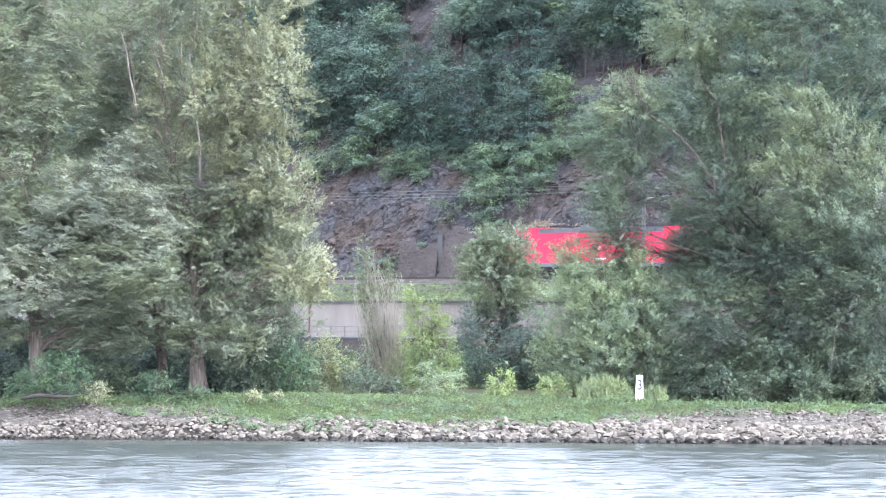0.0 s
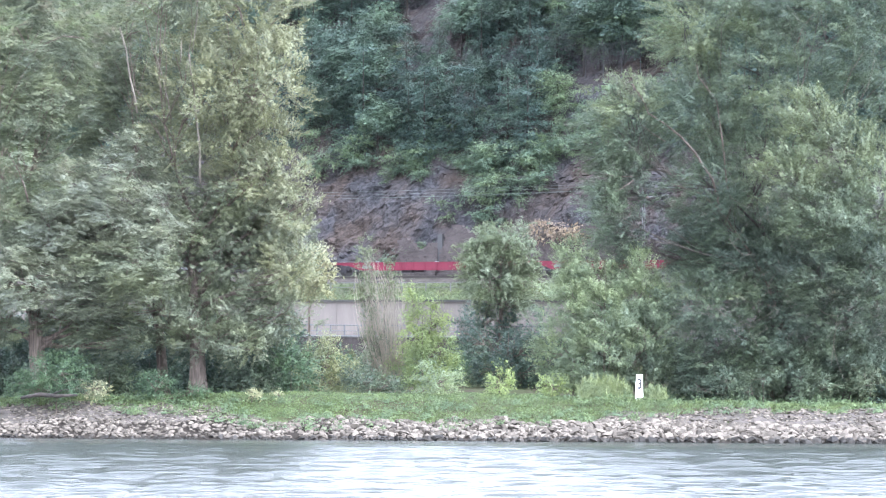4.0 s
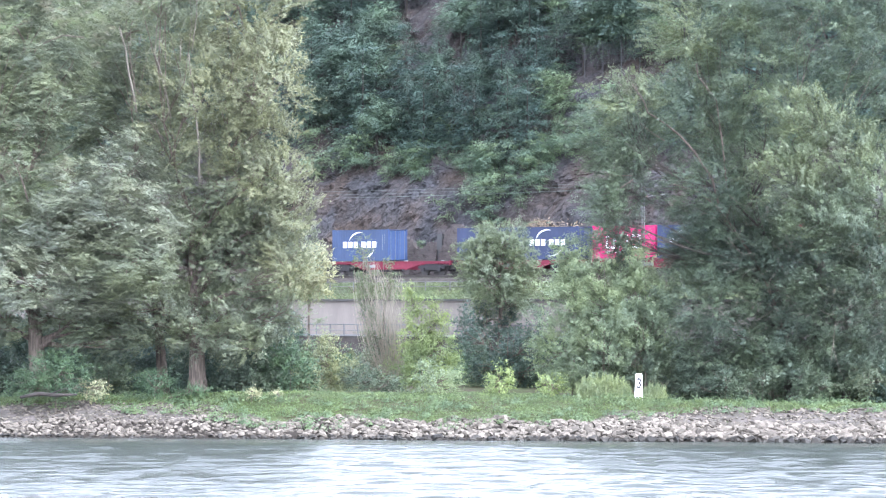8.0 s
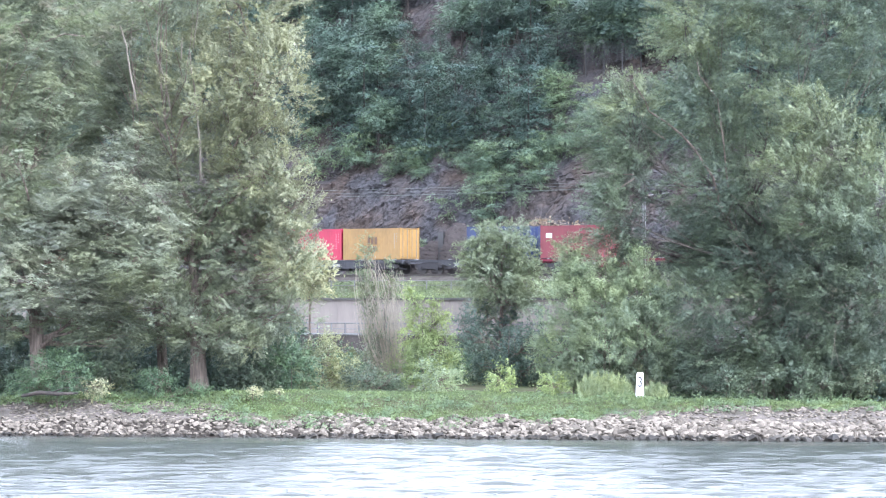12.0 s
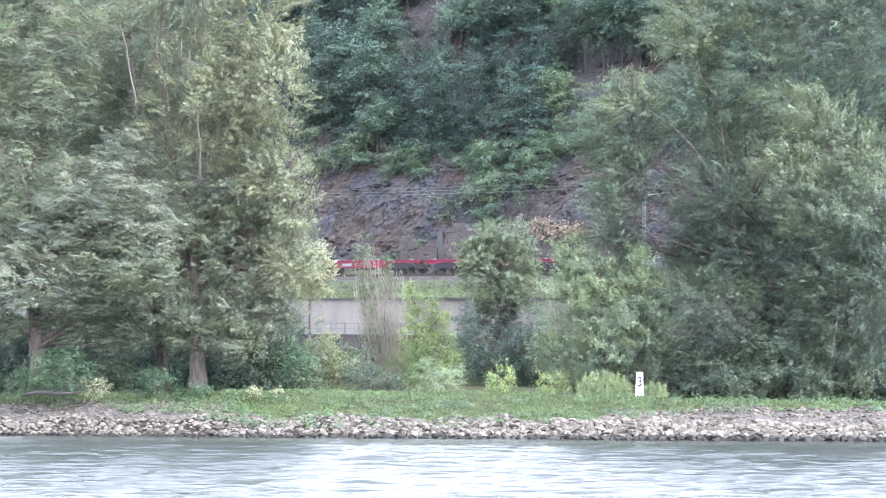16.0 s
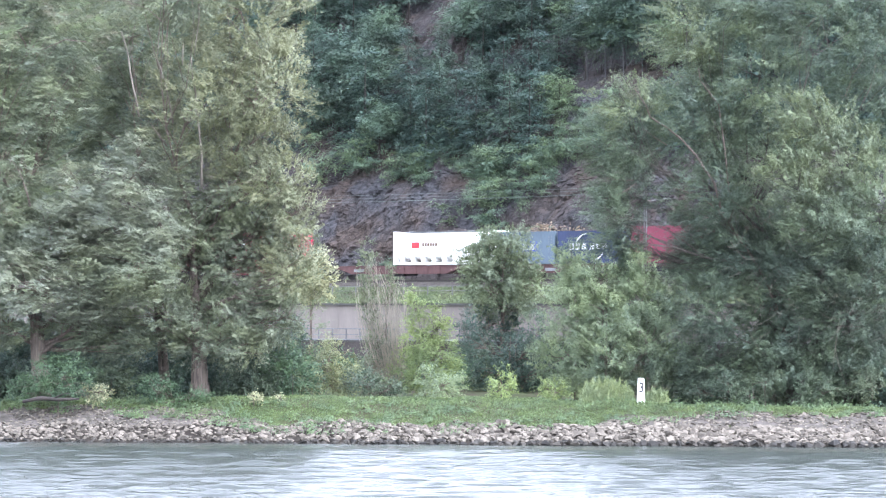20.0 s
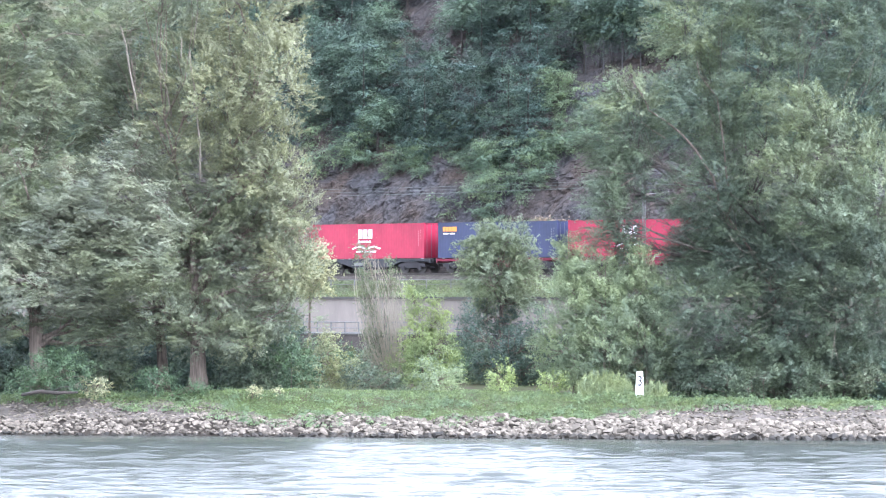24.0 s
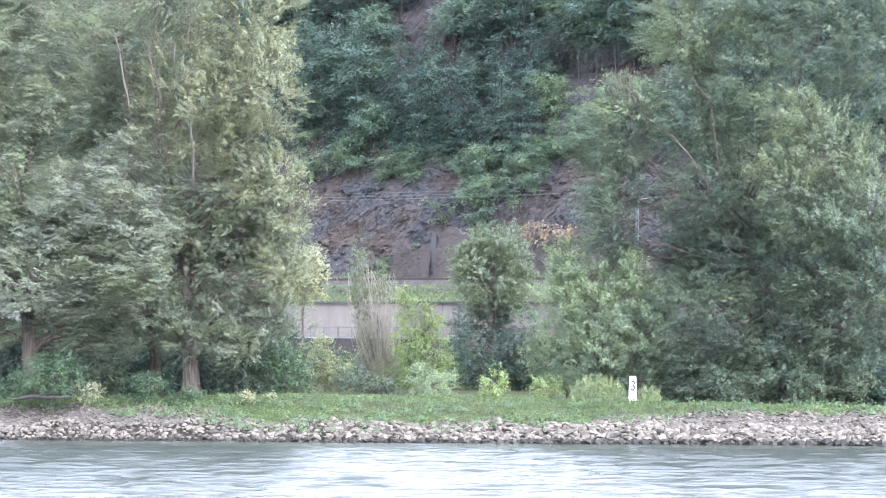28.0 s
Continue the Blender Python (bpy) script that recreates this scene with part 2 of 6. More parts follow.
def rock_material(name, color, second, cell=2.3):
    """Broken rock: every block its own shade, dark cracks between, brown stains over it."""
    m = material(name, color, 0.95, scale=0.3, bump=0, vary=0.35, second=second, fine=10, spec=0.15)
    t = m.node_tree
    add, link = t.nodes.new, t.links.new
    p = t.nodes["Principled BSDF"]
    co, nz, mixv = add("ShaderNodeTexCoord"), add("ShaderNodeTexNoise"), add("ShaderNodeMixRGB")
    nz.inputs["Scale"].default_value, nz.inputs["Detail"].default_value = 1.4, 5
    link(co.outputs["Object"], nz.inputs[0])
    mixv.blend_type, mixv.inputs[0].default_value = "ADD", 1.6
    link(co.outputs["Object"], mixv.inputs[1]), link(nz.outputs["Color"], mixv.inputs[2])
    face, edge = add("ShaderNodeTexVoronoi"), add("ShaderNodeTexVoronoi")
    face.inputs["Scale"].default_value = edge.inputs["Scale"].default_value = cell
    edge.feature = "DISTANCE_TO_EDGE"
    link(mixv.outputs[0], face.inputs["Vector"]), link(mixv.outputs[0], edge.inputs["Vector"])
    shade, crack, mul = add("ShaderNodeMapRange"), add("ShaderNodeMapRange"), add("ShaderNodeMath")
    shade.inputs[3].default_value, shade.inputs[4].default_value = 0.72, 1.4
    crack.inputs[2].default_value, crack.inputs[3].default_value = 0.12, 0.62
    mul.operation = "MULTIPLY"
    link(face.outputs["Color"], shade.inputs[0]), link(edge.outputs["Distance"], crack.inputs[0])
    link(shade.outputs[0], mul.inputs[0]), link(crack.outputs[0], mul.inputs[1])
    old = p.inputs["Base Color"].links[0].from_socket
    tone = add("ShaderNodeHueSaturation")
    link(old, tone.inputs["Color"]), link(mul.outputs[0], tone.inputs["Value"])
    link(tone.outputs[0], p.inputs["Base Color"])
    bp = add("ShaderNodeBump")
    bp.inputs["Strength"].default_value, bp.inputs["Distance"].default_value = 0.7, 0.22
    link(mul.outputs[0], bp.inputs["Height"]), link(bp.outputs[0], p.inputs["Normal"])
    return m


M_GROUND = material("bank_soil", (0.0445, 0.0598, 0.0241), 0.95, scale=0.35, bump=0.5, second=(0.0511, 0.0445, 0.0299), spec=0.05)
# Kept dark so its colour gives the shade between the riprap stones.
M_SHINGLE = material("riprap_gravel", (0.0272, 0.0232, 0.0192), 0.95, scale=0.8, bump=0.6, vary=0.35, spec=0.05)
M_GRAVEL = material("bank_gravel", (0.0828, 0.072, 0.0648), 0.95, scale=1.4, bump=0.8, vary=0.4, fine=9, second=(0.048, 0.0448, 0.036), spec=0.05)
M_ROCK = rock_material("hill_rock", (0.04, 0.0388, 0.0416), (0.044, 0.034, 0.0288))
M_STONE = material("riprap_stone", (0.092, 0.08, 0.065), 0.9, scale=1.5, bump=0.5, vary=0.25, random_by="object", spec=0.12, range_by=(0.55, 1.65))
M_STONES = material("riprap_stone_joined", (0.092, 0.08, 0.065), 0.9, scale=1.5, bump=0.5, vary=0.25, random_by="island", spec=0.12, range_by=(0.55, 1.65))
M_WET = material("wet_stone", (0.0218, 0.019, 0.015), 0.6, scale=1.5, bump=0.4, vary=0.3, random_by="island", spec=0.2)
M_CONCRETE = material("concrete_wall", (0.16, 0.138, 0.12), 0.9, scale=0.5, bump=0.15, vary=0.14, stretch=(3, 3, 0.4))
# Coping concrete darkened to carry the shadow line at the wall top.
M_COPING = material("shaded_concrete_coping", (0.0496, 0.0464, 0.0424), 0.9, scale=0.7, bump=0.2)
M_ASPHALT = material("asphalt", (0.0358, 0.0358, 0.0358), 0.9, scale=0.6, bump=0.2)
M_BALLAST = material("ballast", (0.0628, 0.0556, 0.0485), 0.95, scale=2.0, bump=0.8, vary=0.4, spec=0.05)
M_RAIL = material("rail_steel", (0.03, 0.024, 0.02), 0.55, 0.6, scale=2)
M_GALV = material("galvanised_steel", (0.085, 0.086, 0.086), 0.5, 0.3, scale=3, vary=0.12)
M_WIRE = material("copper_wire", (0.075, 0.09, 0.078), 0.6, 0.2, scale=3)
M_TWIG = material("bleached_twigs", (0.238, 0.211, 0.166), 0.9, scale=2, vary=0.2, bump=0.2, spec=0.1)
M_ROT = material("rotten_wood", (0.028, 0.0216, 0.0176), 0.95, scale=1.6, bump=1.0, vary=0.5)
M_WILLOW = material("willow_bark", (0.075, 0.066, 0.055), 0.95, scale=1.6, bump=1.0, vary=0.5, stretch=(5, 5, 0.5), spec=0.2)
M_BARK = material("poplar_bark", (0.128, 0.102, 0.084), 0.95, scale=1.6, bump=1.0, vary=0.5, stretch=(5, 5, 0.5), spec=0.2)
M_PALE = material("pale_bark", (0.125, 0.109, 0.087), 0.9, scale=1.5, bump=0.5, vary=0.3, stretch=(3, 3, 0.6), spec=0.2)
M_MASONRY = material("quarry_masonry", (0.0585, 0.0476, 0.0449), 0.95, scale=1.1, bump=0.8, vary=0.4, second=(0.0449, 0.036, 0.0326), stretch=(1, 1, 1), random_by="island", range_by=(0.86, 1.15))
M_WHITE = material("white_paint", (0.8, 0.8, 0.78), 0.6, scale=2, vary=0.06, bump=0.05)
M_BLACK = material("black_paint", (0.0184, 0.0184, 0.0184), 0.6, scale=2, vary=0.1, bump=0.05)
M_WATER = water_material()
LEAF = {
    "poplar": leaf_material("poplar_leaves", (0.073, 0.084, 0.059)),
    "poplar_silver": leaf_material("poplar_leaves_silver", (0.081, 0.091, 0.069), tint=(1.2, 1.15, 0.95)),
    # Lighter, yellower copy of the poplar leaves for the tree's lit side.
    "poplar_warm": leaf_material("poplar_leaves_sunlit", (0.088, 0.094, 0.057), tint=(1.1, 1.06, 0.9)),
    "poplar_grey": leaf_material("poplar_leaves_grey", (0.07, 0.082, 0.058)),
    # Willow tones from light to dark put sun and shade into the leaf colour.
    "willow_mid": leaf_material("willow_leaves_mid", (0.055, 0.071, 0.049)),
    "willow_deep": leaf_material("willow_leaves_shaded", (0.039, 0.052, 0.039)),
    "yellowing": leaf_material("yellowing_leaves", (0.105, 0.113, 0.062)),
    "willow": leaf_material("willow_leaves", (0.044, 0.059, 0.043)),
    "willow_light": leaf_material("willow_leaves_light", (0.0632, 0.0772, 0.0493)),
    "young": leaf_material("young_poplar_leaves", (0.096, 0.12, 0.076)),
    # Darker copy of the young leaves, shade mixed into the colour.
    "young_shade": leaf_material("young_poplar_leaves_shaded", (0.084, 0.106, 0.072)),
    "lime": leaf_material("lime_green_leaves", (0.11, 0.14, 0.06)),
    "dark": leaf_material("dark_leaves", (0.031, 0.047, 0.039)),
    "hill": leaf_material("hill_leaves", (0.033, 0.052, 0.043)),
    "hill_deep": leaf_material("hill_leaves_deep", (0.025, 0.042, 0.038)),
    "hill_green": leaf_material("hill_leaves_green", (0.069, 0.0954, 0.0575)),
    "hill_light": leaf_material("hill_leaves_light", (0.0517, 0.077, 0.0594)),
    "robinia": leaf_material("robinia_leaves", (0.072, 0.088, 0.059)),
    "cream": leaf_material("cream_flowering_leaves", (0.132, 0.136, 0.086)),
    "rust": leaf_material("rust_brown_leaves", (0.112, 0.088, 0.066)),
    "grass": leaf_material("grass_blades", (0.043, 0.06, 0.025), scale=0.8, spread=0.5),
    "reed": leaf_material("reed_blades", (0.1, 0.122, 0.066), scale=0.8),
    "embankment": leaf_material("embankment_grass", (0.0469, 0.0604, 0.0327)),
    "weed_dark": leaf_material("weed_leaves_dark", (0.036, 0.058, 0.034), scale=0.8),
    "weed": leaf_material("weed_leaves", (0.055, 0.079, 0.044), scale=0.8),
    "dry": leaf_material("dry_twigs", (0.15, 0.135, 0.105), passing=0.1),
}

# ---- ground, water, rock ----


def axis(*runs):
    return np.unique(np.concatenate([np.arange(a, b, step) for a, b, step in runs]))


gx = axis((-2400, -300, 150), (-300, -70, 8), (-70, 60, 0.8), (60, 300, 8), (300, 2401, 150))
gy = axis((-2400, -100, 150), (-100, 215, 9), (215, 226, 2), (226, 262, 0.5), (262, 345, 1.0), (345, 500, 5), (500, 900, 25), (900, 2501, 200))
GX, GY = np.meshgrid(gx, gy)
GZ = ground_z(GX, GY)
off = track_offset(GX, GY).reshape(GX.shape)
GZ = GZ - np.where((off > 5.2) & (off < 43) & (np.abs(GX) < 70), 3.0, 0)
ground = solid("ground", grid_mesh("ground", np.stack((GX, GY, GZ), -1), M_GROUND), None, "grassy earth of the river bank and the hillside", "ground", kind="structure")


def river():
    """The water's face: short crossing waves in streaks along the current."""
    x = axis((-1500, -36, 60), (-36, 86, 0.55), (86, 1501, 60))
    y = axis((-200, 158, 25), (158, 246, 0.12), (246, 380, 25))
    X, Y = np.meshgrid(x, y)
    wander = 0.9 * value_noise(X * 0.1, Y * 0.12, 0, 25)
    z = 0.11 * value_noise(X * 0.3, Y * 2.3, 0, 21) + 0.05 * value_noise(X * 0.65, Y * 3.9, 0, 22) + 0.05 * value_noise(X * 0.2, (Y + wander) * 0.9, 0, 23)
    # smooth slicks in thin streaks along the current
    streak = np.abs(value_noise(X * 0.11, (Y + wander) * 0.4, 0, 41) + 0.5 * value_noise(X * 0.35, (Y + wander) * 1.3, 0, 42))
    calm = np.clip(5.5 * streak, 0.06, 1.1)
    near = np.clip((-shore_offset(X, Y) - 2) / 15, 0.2, 1.08)
    z = np.where((X > -36) & (X < 86) & (Y > 158) & (Y < 246), z * calm * near, 0)
    me = grid_mesh("water", np.stack((X, Y, z), -1), M_WATER)
    return solid("water", me, None, "wide river with bright sky glare on short waves", "river", kind="structure")


water = river()


def rock_face():
    """Steep cutting above the railway, craggy below and earthy above."""
    s = np.arange(-56, 50, 0.2)
    r = axis((4.6, 12, 0.1), (12, 44, 0.5))
    S, D = np.meshgrid(s, r)
    flat = np.array([beside(float(v), 0.0) for v in s])
    nrm = np.array([(-math.sin(track_at(float(v))[2]), math.cos(track_at(float(v))[2])) for v in s])
    Zp = np.interp(D, *zip(*CUT))
    crag = fbm(S * 0.20, D * 0.2, Zp * 0.2, 3, 61)
    ridge = 1 - 1.3 * np.abs(fbm(S * 0.55, D * 0.5, Zp * 0.45 + 0.2 * S, 4, 71))
    wx, wz = S + 0.5 * fbm(S * 0.6, Zp * 0.6, 3, 2, 75), Zp + 0.5 * fbm(S * 0.6, Zp * 0.6, 9, 2, 76)
    block = 0
    for size, a in ((1.7, 0.55), (0.8, 0.42), (0.4, 0.22)):
        block = block + a * lattice(np.floor(wx / size + 0.35 * np.floor(wz / size)).astype(np.int64), np.floor(wz / (size * 0.7)).astype(np.int64), 3, 77)
    amp = np.interp(D, (4.6, 6.2, 7.5, 14, 44), (0, 0.1, 0.65, 0.9, 1.0))
    Dd = D - amp * (0.6 * crag + 0.35 * ridge + 0.9 * block - 0.7)
    Zd = Zp + amp * 0.5 * fbm(S * 0.5, D * 0.4, 0, 3, 81)
    X = flat[None, :, 0] + nrm[None, :, 0] * Dd
    Y = flat[None, :, 1] + nrm[None, :, 1] * Dd
    me = grid_mesh("rock_face", np.stack((X, Y, Zd), -1), M_ROCK, smooth=False)
    return solid("rock_face", me, None, "grey-brown craggy rock cutting with earthy ledges", "cliff", kind="structure")


rock_face()


def along(s0, s1, step, d0, d1, z0, z1):
    """A strip box that follows the track."""
    b = Shape()
    ss = np.arange(s0, s1 + step, step)
    v = []
    for s in ss:
        for d, z in ((d0, z0), (d1, z0), (d1, z1), (d0, z1)):
            x, y = beside(float(s), d)
            v.append((x, y, z))
    f = [(4 * i + k, 4 * i + (k + 1) % 4, 4 * i + 4 + (k + 1) % 4, 4 * i + 4 + k) for i in range(len(ss) - 1) for k in range(4)]
    n = 4 * len(ss)
    return b.add(v, f + [(3, 2, 1, 0), (n - 4, n - 3, n - 2, n - 1)])


def railway():
    bed = thing("railway_track", Matrix(), "single railway track on grey-brown ballast above the road", "railway", kind="structure")
    b = Shape()
    ss = np.arange(-640, 640, 4.0)
    prof = ((-2.5, 10.3), (-1.75, 10.84), (1.75, 10.84), (2.6, 10.3))
    v = [(*beside(float(s), d), z) for s in ss for d, z in prof]
    b.add(v, [(4 * i + k, 4 * i + 4 + k, 4 * i + 5 + k, 4 * i + 1 + k) for i in range(len(ss) - 1) for k in range(3)])
    part("ballast", b, M_BALLAST, bed)
    for d in (-0.75, 0.75):
        rail = along(-640, 640, 4, d - 0.036, d + 0.036, RAIL_TOP - 0.05, RAIL_TOP)
        for dd, z0, z1 in ((0.012, RAIL_TOP - 0.14, RAIL_TOP - 0.05), (0.07, RAIL_TOP - 0.17, RAIL_TOP - 0.14)):
            w = along(-640, 640, 4, d - dd, d + dd, z0, z1)
            rail.add(w.v, w.f)
        part("rail", rail, M_RAIL, bed)


railway()


def road_and_walls():
    road = solid("road", along(-160, 160, 4, -16.3, -7.9, 6.0, 6.24), M_ASPHALT, "grey asphalt road below the railway wall", "road", kind="structure")
    wall = thing("wall_railway", Matrix(), "pale concrete retaining wall between road and railway", "wall", kind="structure")
    for k in range(36):
        s = -70 + k * 4.0
        part("panel", along(s + 0.012, s + 3.988, 3.976, -7.75, -7.35, 6.1, 8.95), M_CONCRETE, wall)
    # Dark coping colour paints the shadow line, besides the overhang's own shadow.
    part("coping", along(-70, 74, 4, -7.98, -7.25, 8.95, 9.10), M_COPING, wall)
    quay = thing("wall_road", Matrix(), "low weathered stone wall under the road edge", "wall", kind="structure")
    for k in range(24):
        s = -48 + k * 4.0
        part("panel", along(s + 0.015, s + 3.985, 3.97, -16.95, -16.42, 3.6, 6.12), M_MASONRY, quay)
    part("coping", along(-48, 48, 4, -17.02, -16.32, 6.12, 6.26), M_COPING, quay)
    # white steel railing on the river side of the road
    rail = thing("road_railing", Matrix(), "white-grey steel railing along the road edge", "railing")
    for z, r in ((7.13, 0.04), (6.68, 0.03)):
        b = Shape()
        b.tube([(*beside(float(s), -16.1), z) for s in np.arange(-45, 46, 3.0)], r, 6)
        part("handrail", b, M_GALV, rail)
    b = Shape().box(-0.045, 0.045, -0.035, 0.035, 0, 0.96)
    post = b.mesh("post", M_GALV)
    for k in range(62):
        x, y, h = track_at(-44 + k * 1.45)
        x, y = beside(-44 + k * 1.45, -16.1)
        part("post", post, None, rail, at=pose(x, y, 6.15, 0, 0, math.degrees(h)))
    # light fence on the grass below the track
    fence = thing("trackside_fence", Matrix(), "thin grey tube fence on the grass below the track", "fence")
    for z in (10.50, 10.12):
        b = Shape()
        b.tube([(*beside(float(s), -4.5), z) for s in np.arange(-46, 47, 2.6)], 0.022, 5)
        part("handrail", b, M_GALV, fence)
    post = Shape().box(-0.03, 0.03, -0.03, 0.03, 0, 0.86).mesh("fence_post", M_GALV)
    for k in range(36):
        s = -46 + k * 2.6
        x, y = beside(s, -4.5)
        part("post", post, None, fence, at=pose(x, y, 9.66, 0, 0, math.degrees(track_at(s)[2])))


road_and_walls()


def masonry_wall():
    """Old coursed stone facing at the foot of the rock."""
    w = thing("masonry_wall", Matrix(), "weathered dark quarry-stone retaining wall at the foot of the cliff", "wall", kind="structure")
    rng = np.random.default_rng(12)
    for s0, s1, top in ((-11.3, -6.95, 14.4), (-6.45, 13.5, 15.3)):
        b = Shape()
        z = 10.6
        while z < top:
            h = rng.uniform(0.12, 0.22)
            s = s0 + rng.uniform(-0.35, 0.1)
            while s < s1:
                if z > top - 0.5 + 0.4 * math.sin(s * 0.9) + 0.25 * math.sin(s * 2.3 + 1):
                    s += rng.uniform(0.2, 0.5)
                    continue
                l = rng.uniform(0.2, 0.55)
                lean = 5.55 + (z - 10.6) * 0.16
                o = rng.uniform(0, 0.09) + 0.12 * math.sin(s * 0.8) * math.sin(z * 0.9)
                e = min(s + l - 0.014, s1)
                p = [beside(s, lean + o), beside(e, lean + o), beside(e, lean + 0.5), beside(s, lean + 0.5)]
                t = rng.uniform(0.008, 0.022)
                j = rng.uniform(-0.03, 0.03, 8)
                b.add([(*q, z + j[i]) for i, q in enumerate(p)] + [(*q, z + h - t + j[i + 4]) for i, q in enumerate(p)], [(0, 1, 5, 4), (1, 2, 6, 5), (2, 3, 7, 6), (3, 0, 4, 7), (4, 5, 6, 7), (3, 2, 1, 0)])
                s += l
            z += h
        part("stonework", b, M_MASONRY, w)
    # A black box fills the slot; its colour stands in for the shade inside.
    part("drain_slot", along(-6.96, -6.44, 0.26, 6.0, 6.7, 10.6, 14.6), M_BLACK, w, "drainage slot between two wall bays, its inner shade painted black")


masonry_wall()


def embankment():
    """Grass slope between the wall's coping and the ballast."""
    ss = np.arange(-72, 76, 2.0)
    prof = ((-7.4, 8.6), (-7.3, 9.04), (-6.0, 9.3), (-4.6, 9.72), (-3.0, 10.36), (-2.3, 10.42), (-1.8, 10.3))
    P = np.array([[(*beside(float(s), d), z + (0.06 * math.sin(s * 1.7 + d * 3) if -7 < d < -2.5 else 0)) for s in ss] for d, z in prof])
    solid("embankment", grid_mesh("embankment", P, M_GROUND), None, "grass slope below the railway track", "embankment", kind="structure")
    rng = np.random.default_rng(44)
    C = []
    for k in range(16000):
        s, d = rng.uniform(-30, 32), rng.uniform(-7.2, -2.9)
        C.append((*beside(s, d), float(np.interp(d, (-7.3, -6.0, -4.6, -3.0), (9.04, 9.3, 9.72, 10.36))) + rng.uniform(0, 0.16)))
    N = rng.normal(size=(len(C), 3)) * 0.6 + np.array((0, -0.5, 0.6))
    solid("grass", leaf_mesh("grass", np.array(C), N, 0.24, 0.4, LEAF["embankment"], rng, hang=-1.2), None, "rough green grass on the railway embankment", "grass", kind="stuff")


def cess_weeds():
    """Weeds between the track and the foot of the rock."""
    rng = np.random.default_rng(45)
    n = 8000
    s = rng.uniform(-30, 30, n)
    d = rng.uniform(3.4, 5.2, n)
    h = np.clip(0.75 + 0.55 * value_noise(s * 0.35, 0, 0, 46), 0.2, 1.25)
    C = np.array([(*beside(a, b), 10.5 + c) for a, b, c in zip(s, d, h * rng.random(n))])
    N = rng.normal(size=(n, 3)) * 0.6 + np.array((0, -0.5, 0.6))
    solid("trackside_weeds", leaf_mesh("trackside_weeds", C, N, 0.22, 0.4, LEAF["embankment"], rng, hang=-1.2), None, "green weeds between the track and the rock face", "weeds", kind="stuff")


embankment()
cess_weeds()


def shingle():
    """Bed under the large stones, darkened to paint the shade in their gaps, and paler gravel above it."""
    x = np.arange(-60, 60, 0.5)
    T = np.linspace(0, 1, 14)[:, None]
    X = np.repeat(x[None], 14, 0)
    edge = 3.1 + 0.35 * np.sin(X * 0.7) + 0.25 * np.sin(X * 1.9)
    top = edge + 3.5 * np.clip((np.abs(X + 1.0) - 9) / 9, 0, 1) + 0.5 * fbm(X * 0.5, 0, 0, 3, 33)
    for name, a, b, mat, label in (("shingle_bank", -2.5, edge, M_SHINGLE, "dark gravel under the riprap stones, shade of the gaps painted in"), ("gravel_bank", edge - 0.3, np.maximum(top, edge), M_GRAVEL, "pale pinkish gravel above the riprap stones")):
        ds = a + T * (b - a)
        Y = 238 - 0.166 * X + ds / 0.9865
        Z = ground_z(X, Y) + 0.06 * fbm(X * 2, Y * 2, 0, 2, 34) + np.where(T > 0.99, -0.2, 0.07 if mat is M_SHINGLE else 0.085)
        solid(name, grid_mesh(name, np.stack((X, Y, Z), -1), mat), None, label, "gravel", kind="structure")


shingle()


def riprap():
    """Loose quarry stones on the water's edge."""
    rip = thing("riprap", Matrix(), "pale broken stones piled along the water's edge", "stones", kind="structure")
    rng = np.random.default_rng(3)
    kinds = []
    for k in range(9):
        bm = bmesh.new()
        for _ in range(13):
            p = Vector(rng.normal(size=3)).normalized()
            bm.verts.new((p.x * 0.5, p.y * 0.42, p.z * 0.24))
        bmesh.ops.convex_hull(bm, input=bm.verts)
        loose = [v for v in bm.verts if not v.link_faces]
        bmesh.ops.delete(bm, geom=loose, context="VERTS")
        me = bpy.data.meshes.new("stone")
        bm.to_mesh(me)
        bm.free()
        me.materials.append(M_STONE)
        kinds.append(me)
    rest, wet = Shape(), Shape()
    raw = [([v.co.copy() for v in me.vertices], [tuple(p.vertices) for p in me.polygons]) for me in kinds]
    made = 0
    for k in range(9200):
        x = rng.uniform(-36, 34)
        low = 3.0 + 0.35 * math.sin(x * 0.7) + 0.25 * math.sin(x * 1.9)
        wide = low + 3.6 * min(1.0, max(0.0, (abs(x + 1.0) - 10) / 9))
        big = k < 3500
        ds = low * rng.uniform(-0.07, 1.0) if big else low + (wide - low) * rng.random()
        if not big and wide - low < 0.4:
            continue
        y = 238 - 0.166 * x + ds / 0.9865
        size = rng.uniform(0.32, 0.7) * min(1.35, max(0.78, 1.05 + 0.016 * x)) * (1.3 if rng.random() < 0.12 else 1.0) if big else rng.uniform(0.14, 0.42)
        m = pose(x, y, zg(x, y) + 0.05 + 0.1 * size, *(rng.uniform(-24, 24, 2)), rng.uniform(0, 360)) @ Matrix.Diagonal((size, size, size * (1.25 if big else 0.8), 1))
        j = int(rng.integers(9))
        if ds < 0.25:
            wet.add([m @ v for v in raw[j][0]], raw[j][1])
        elif made < 300 and big and -16 < x < 20 and size > 0.55:
            part("stone", kinds[j], None, rip, at=m)
            made += 1
        else:
            rest.add([m @ v for v in raw[j][0]], raw[j][1])
    stones = part("stones", rest, M_STONES, rip)
    tagged(part("wet_stones", wet, M_WET, rip), "dark wet stones at the waterline", kind="stuff")
    tagged(stones, "pale broken riprap stones", kind="stuff")


riprap()

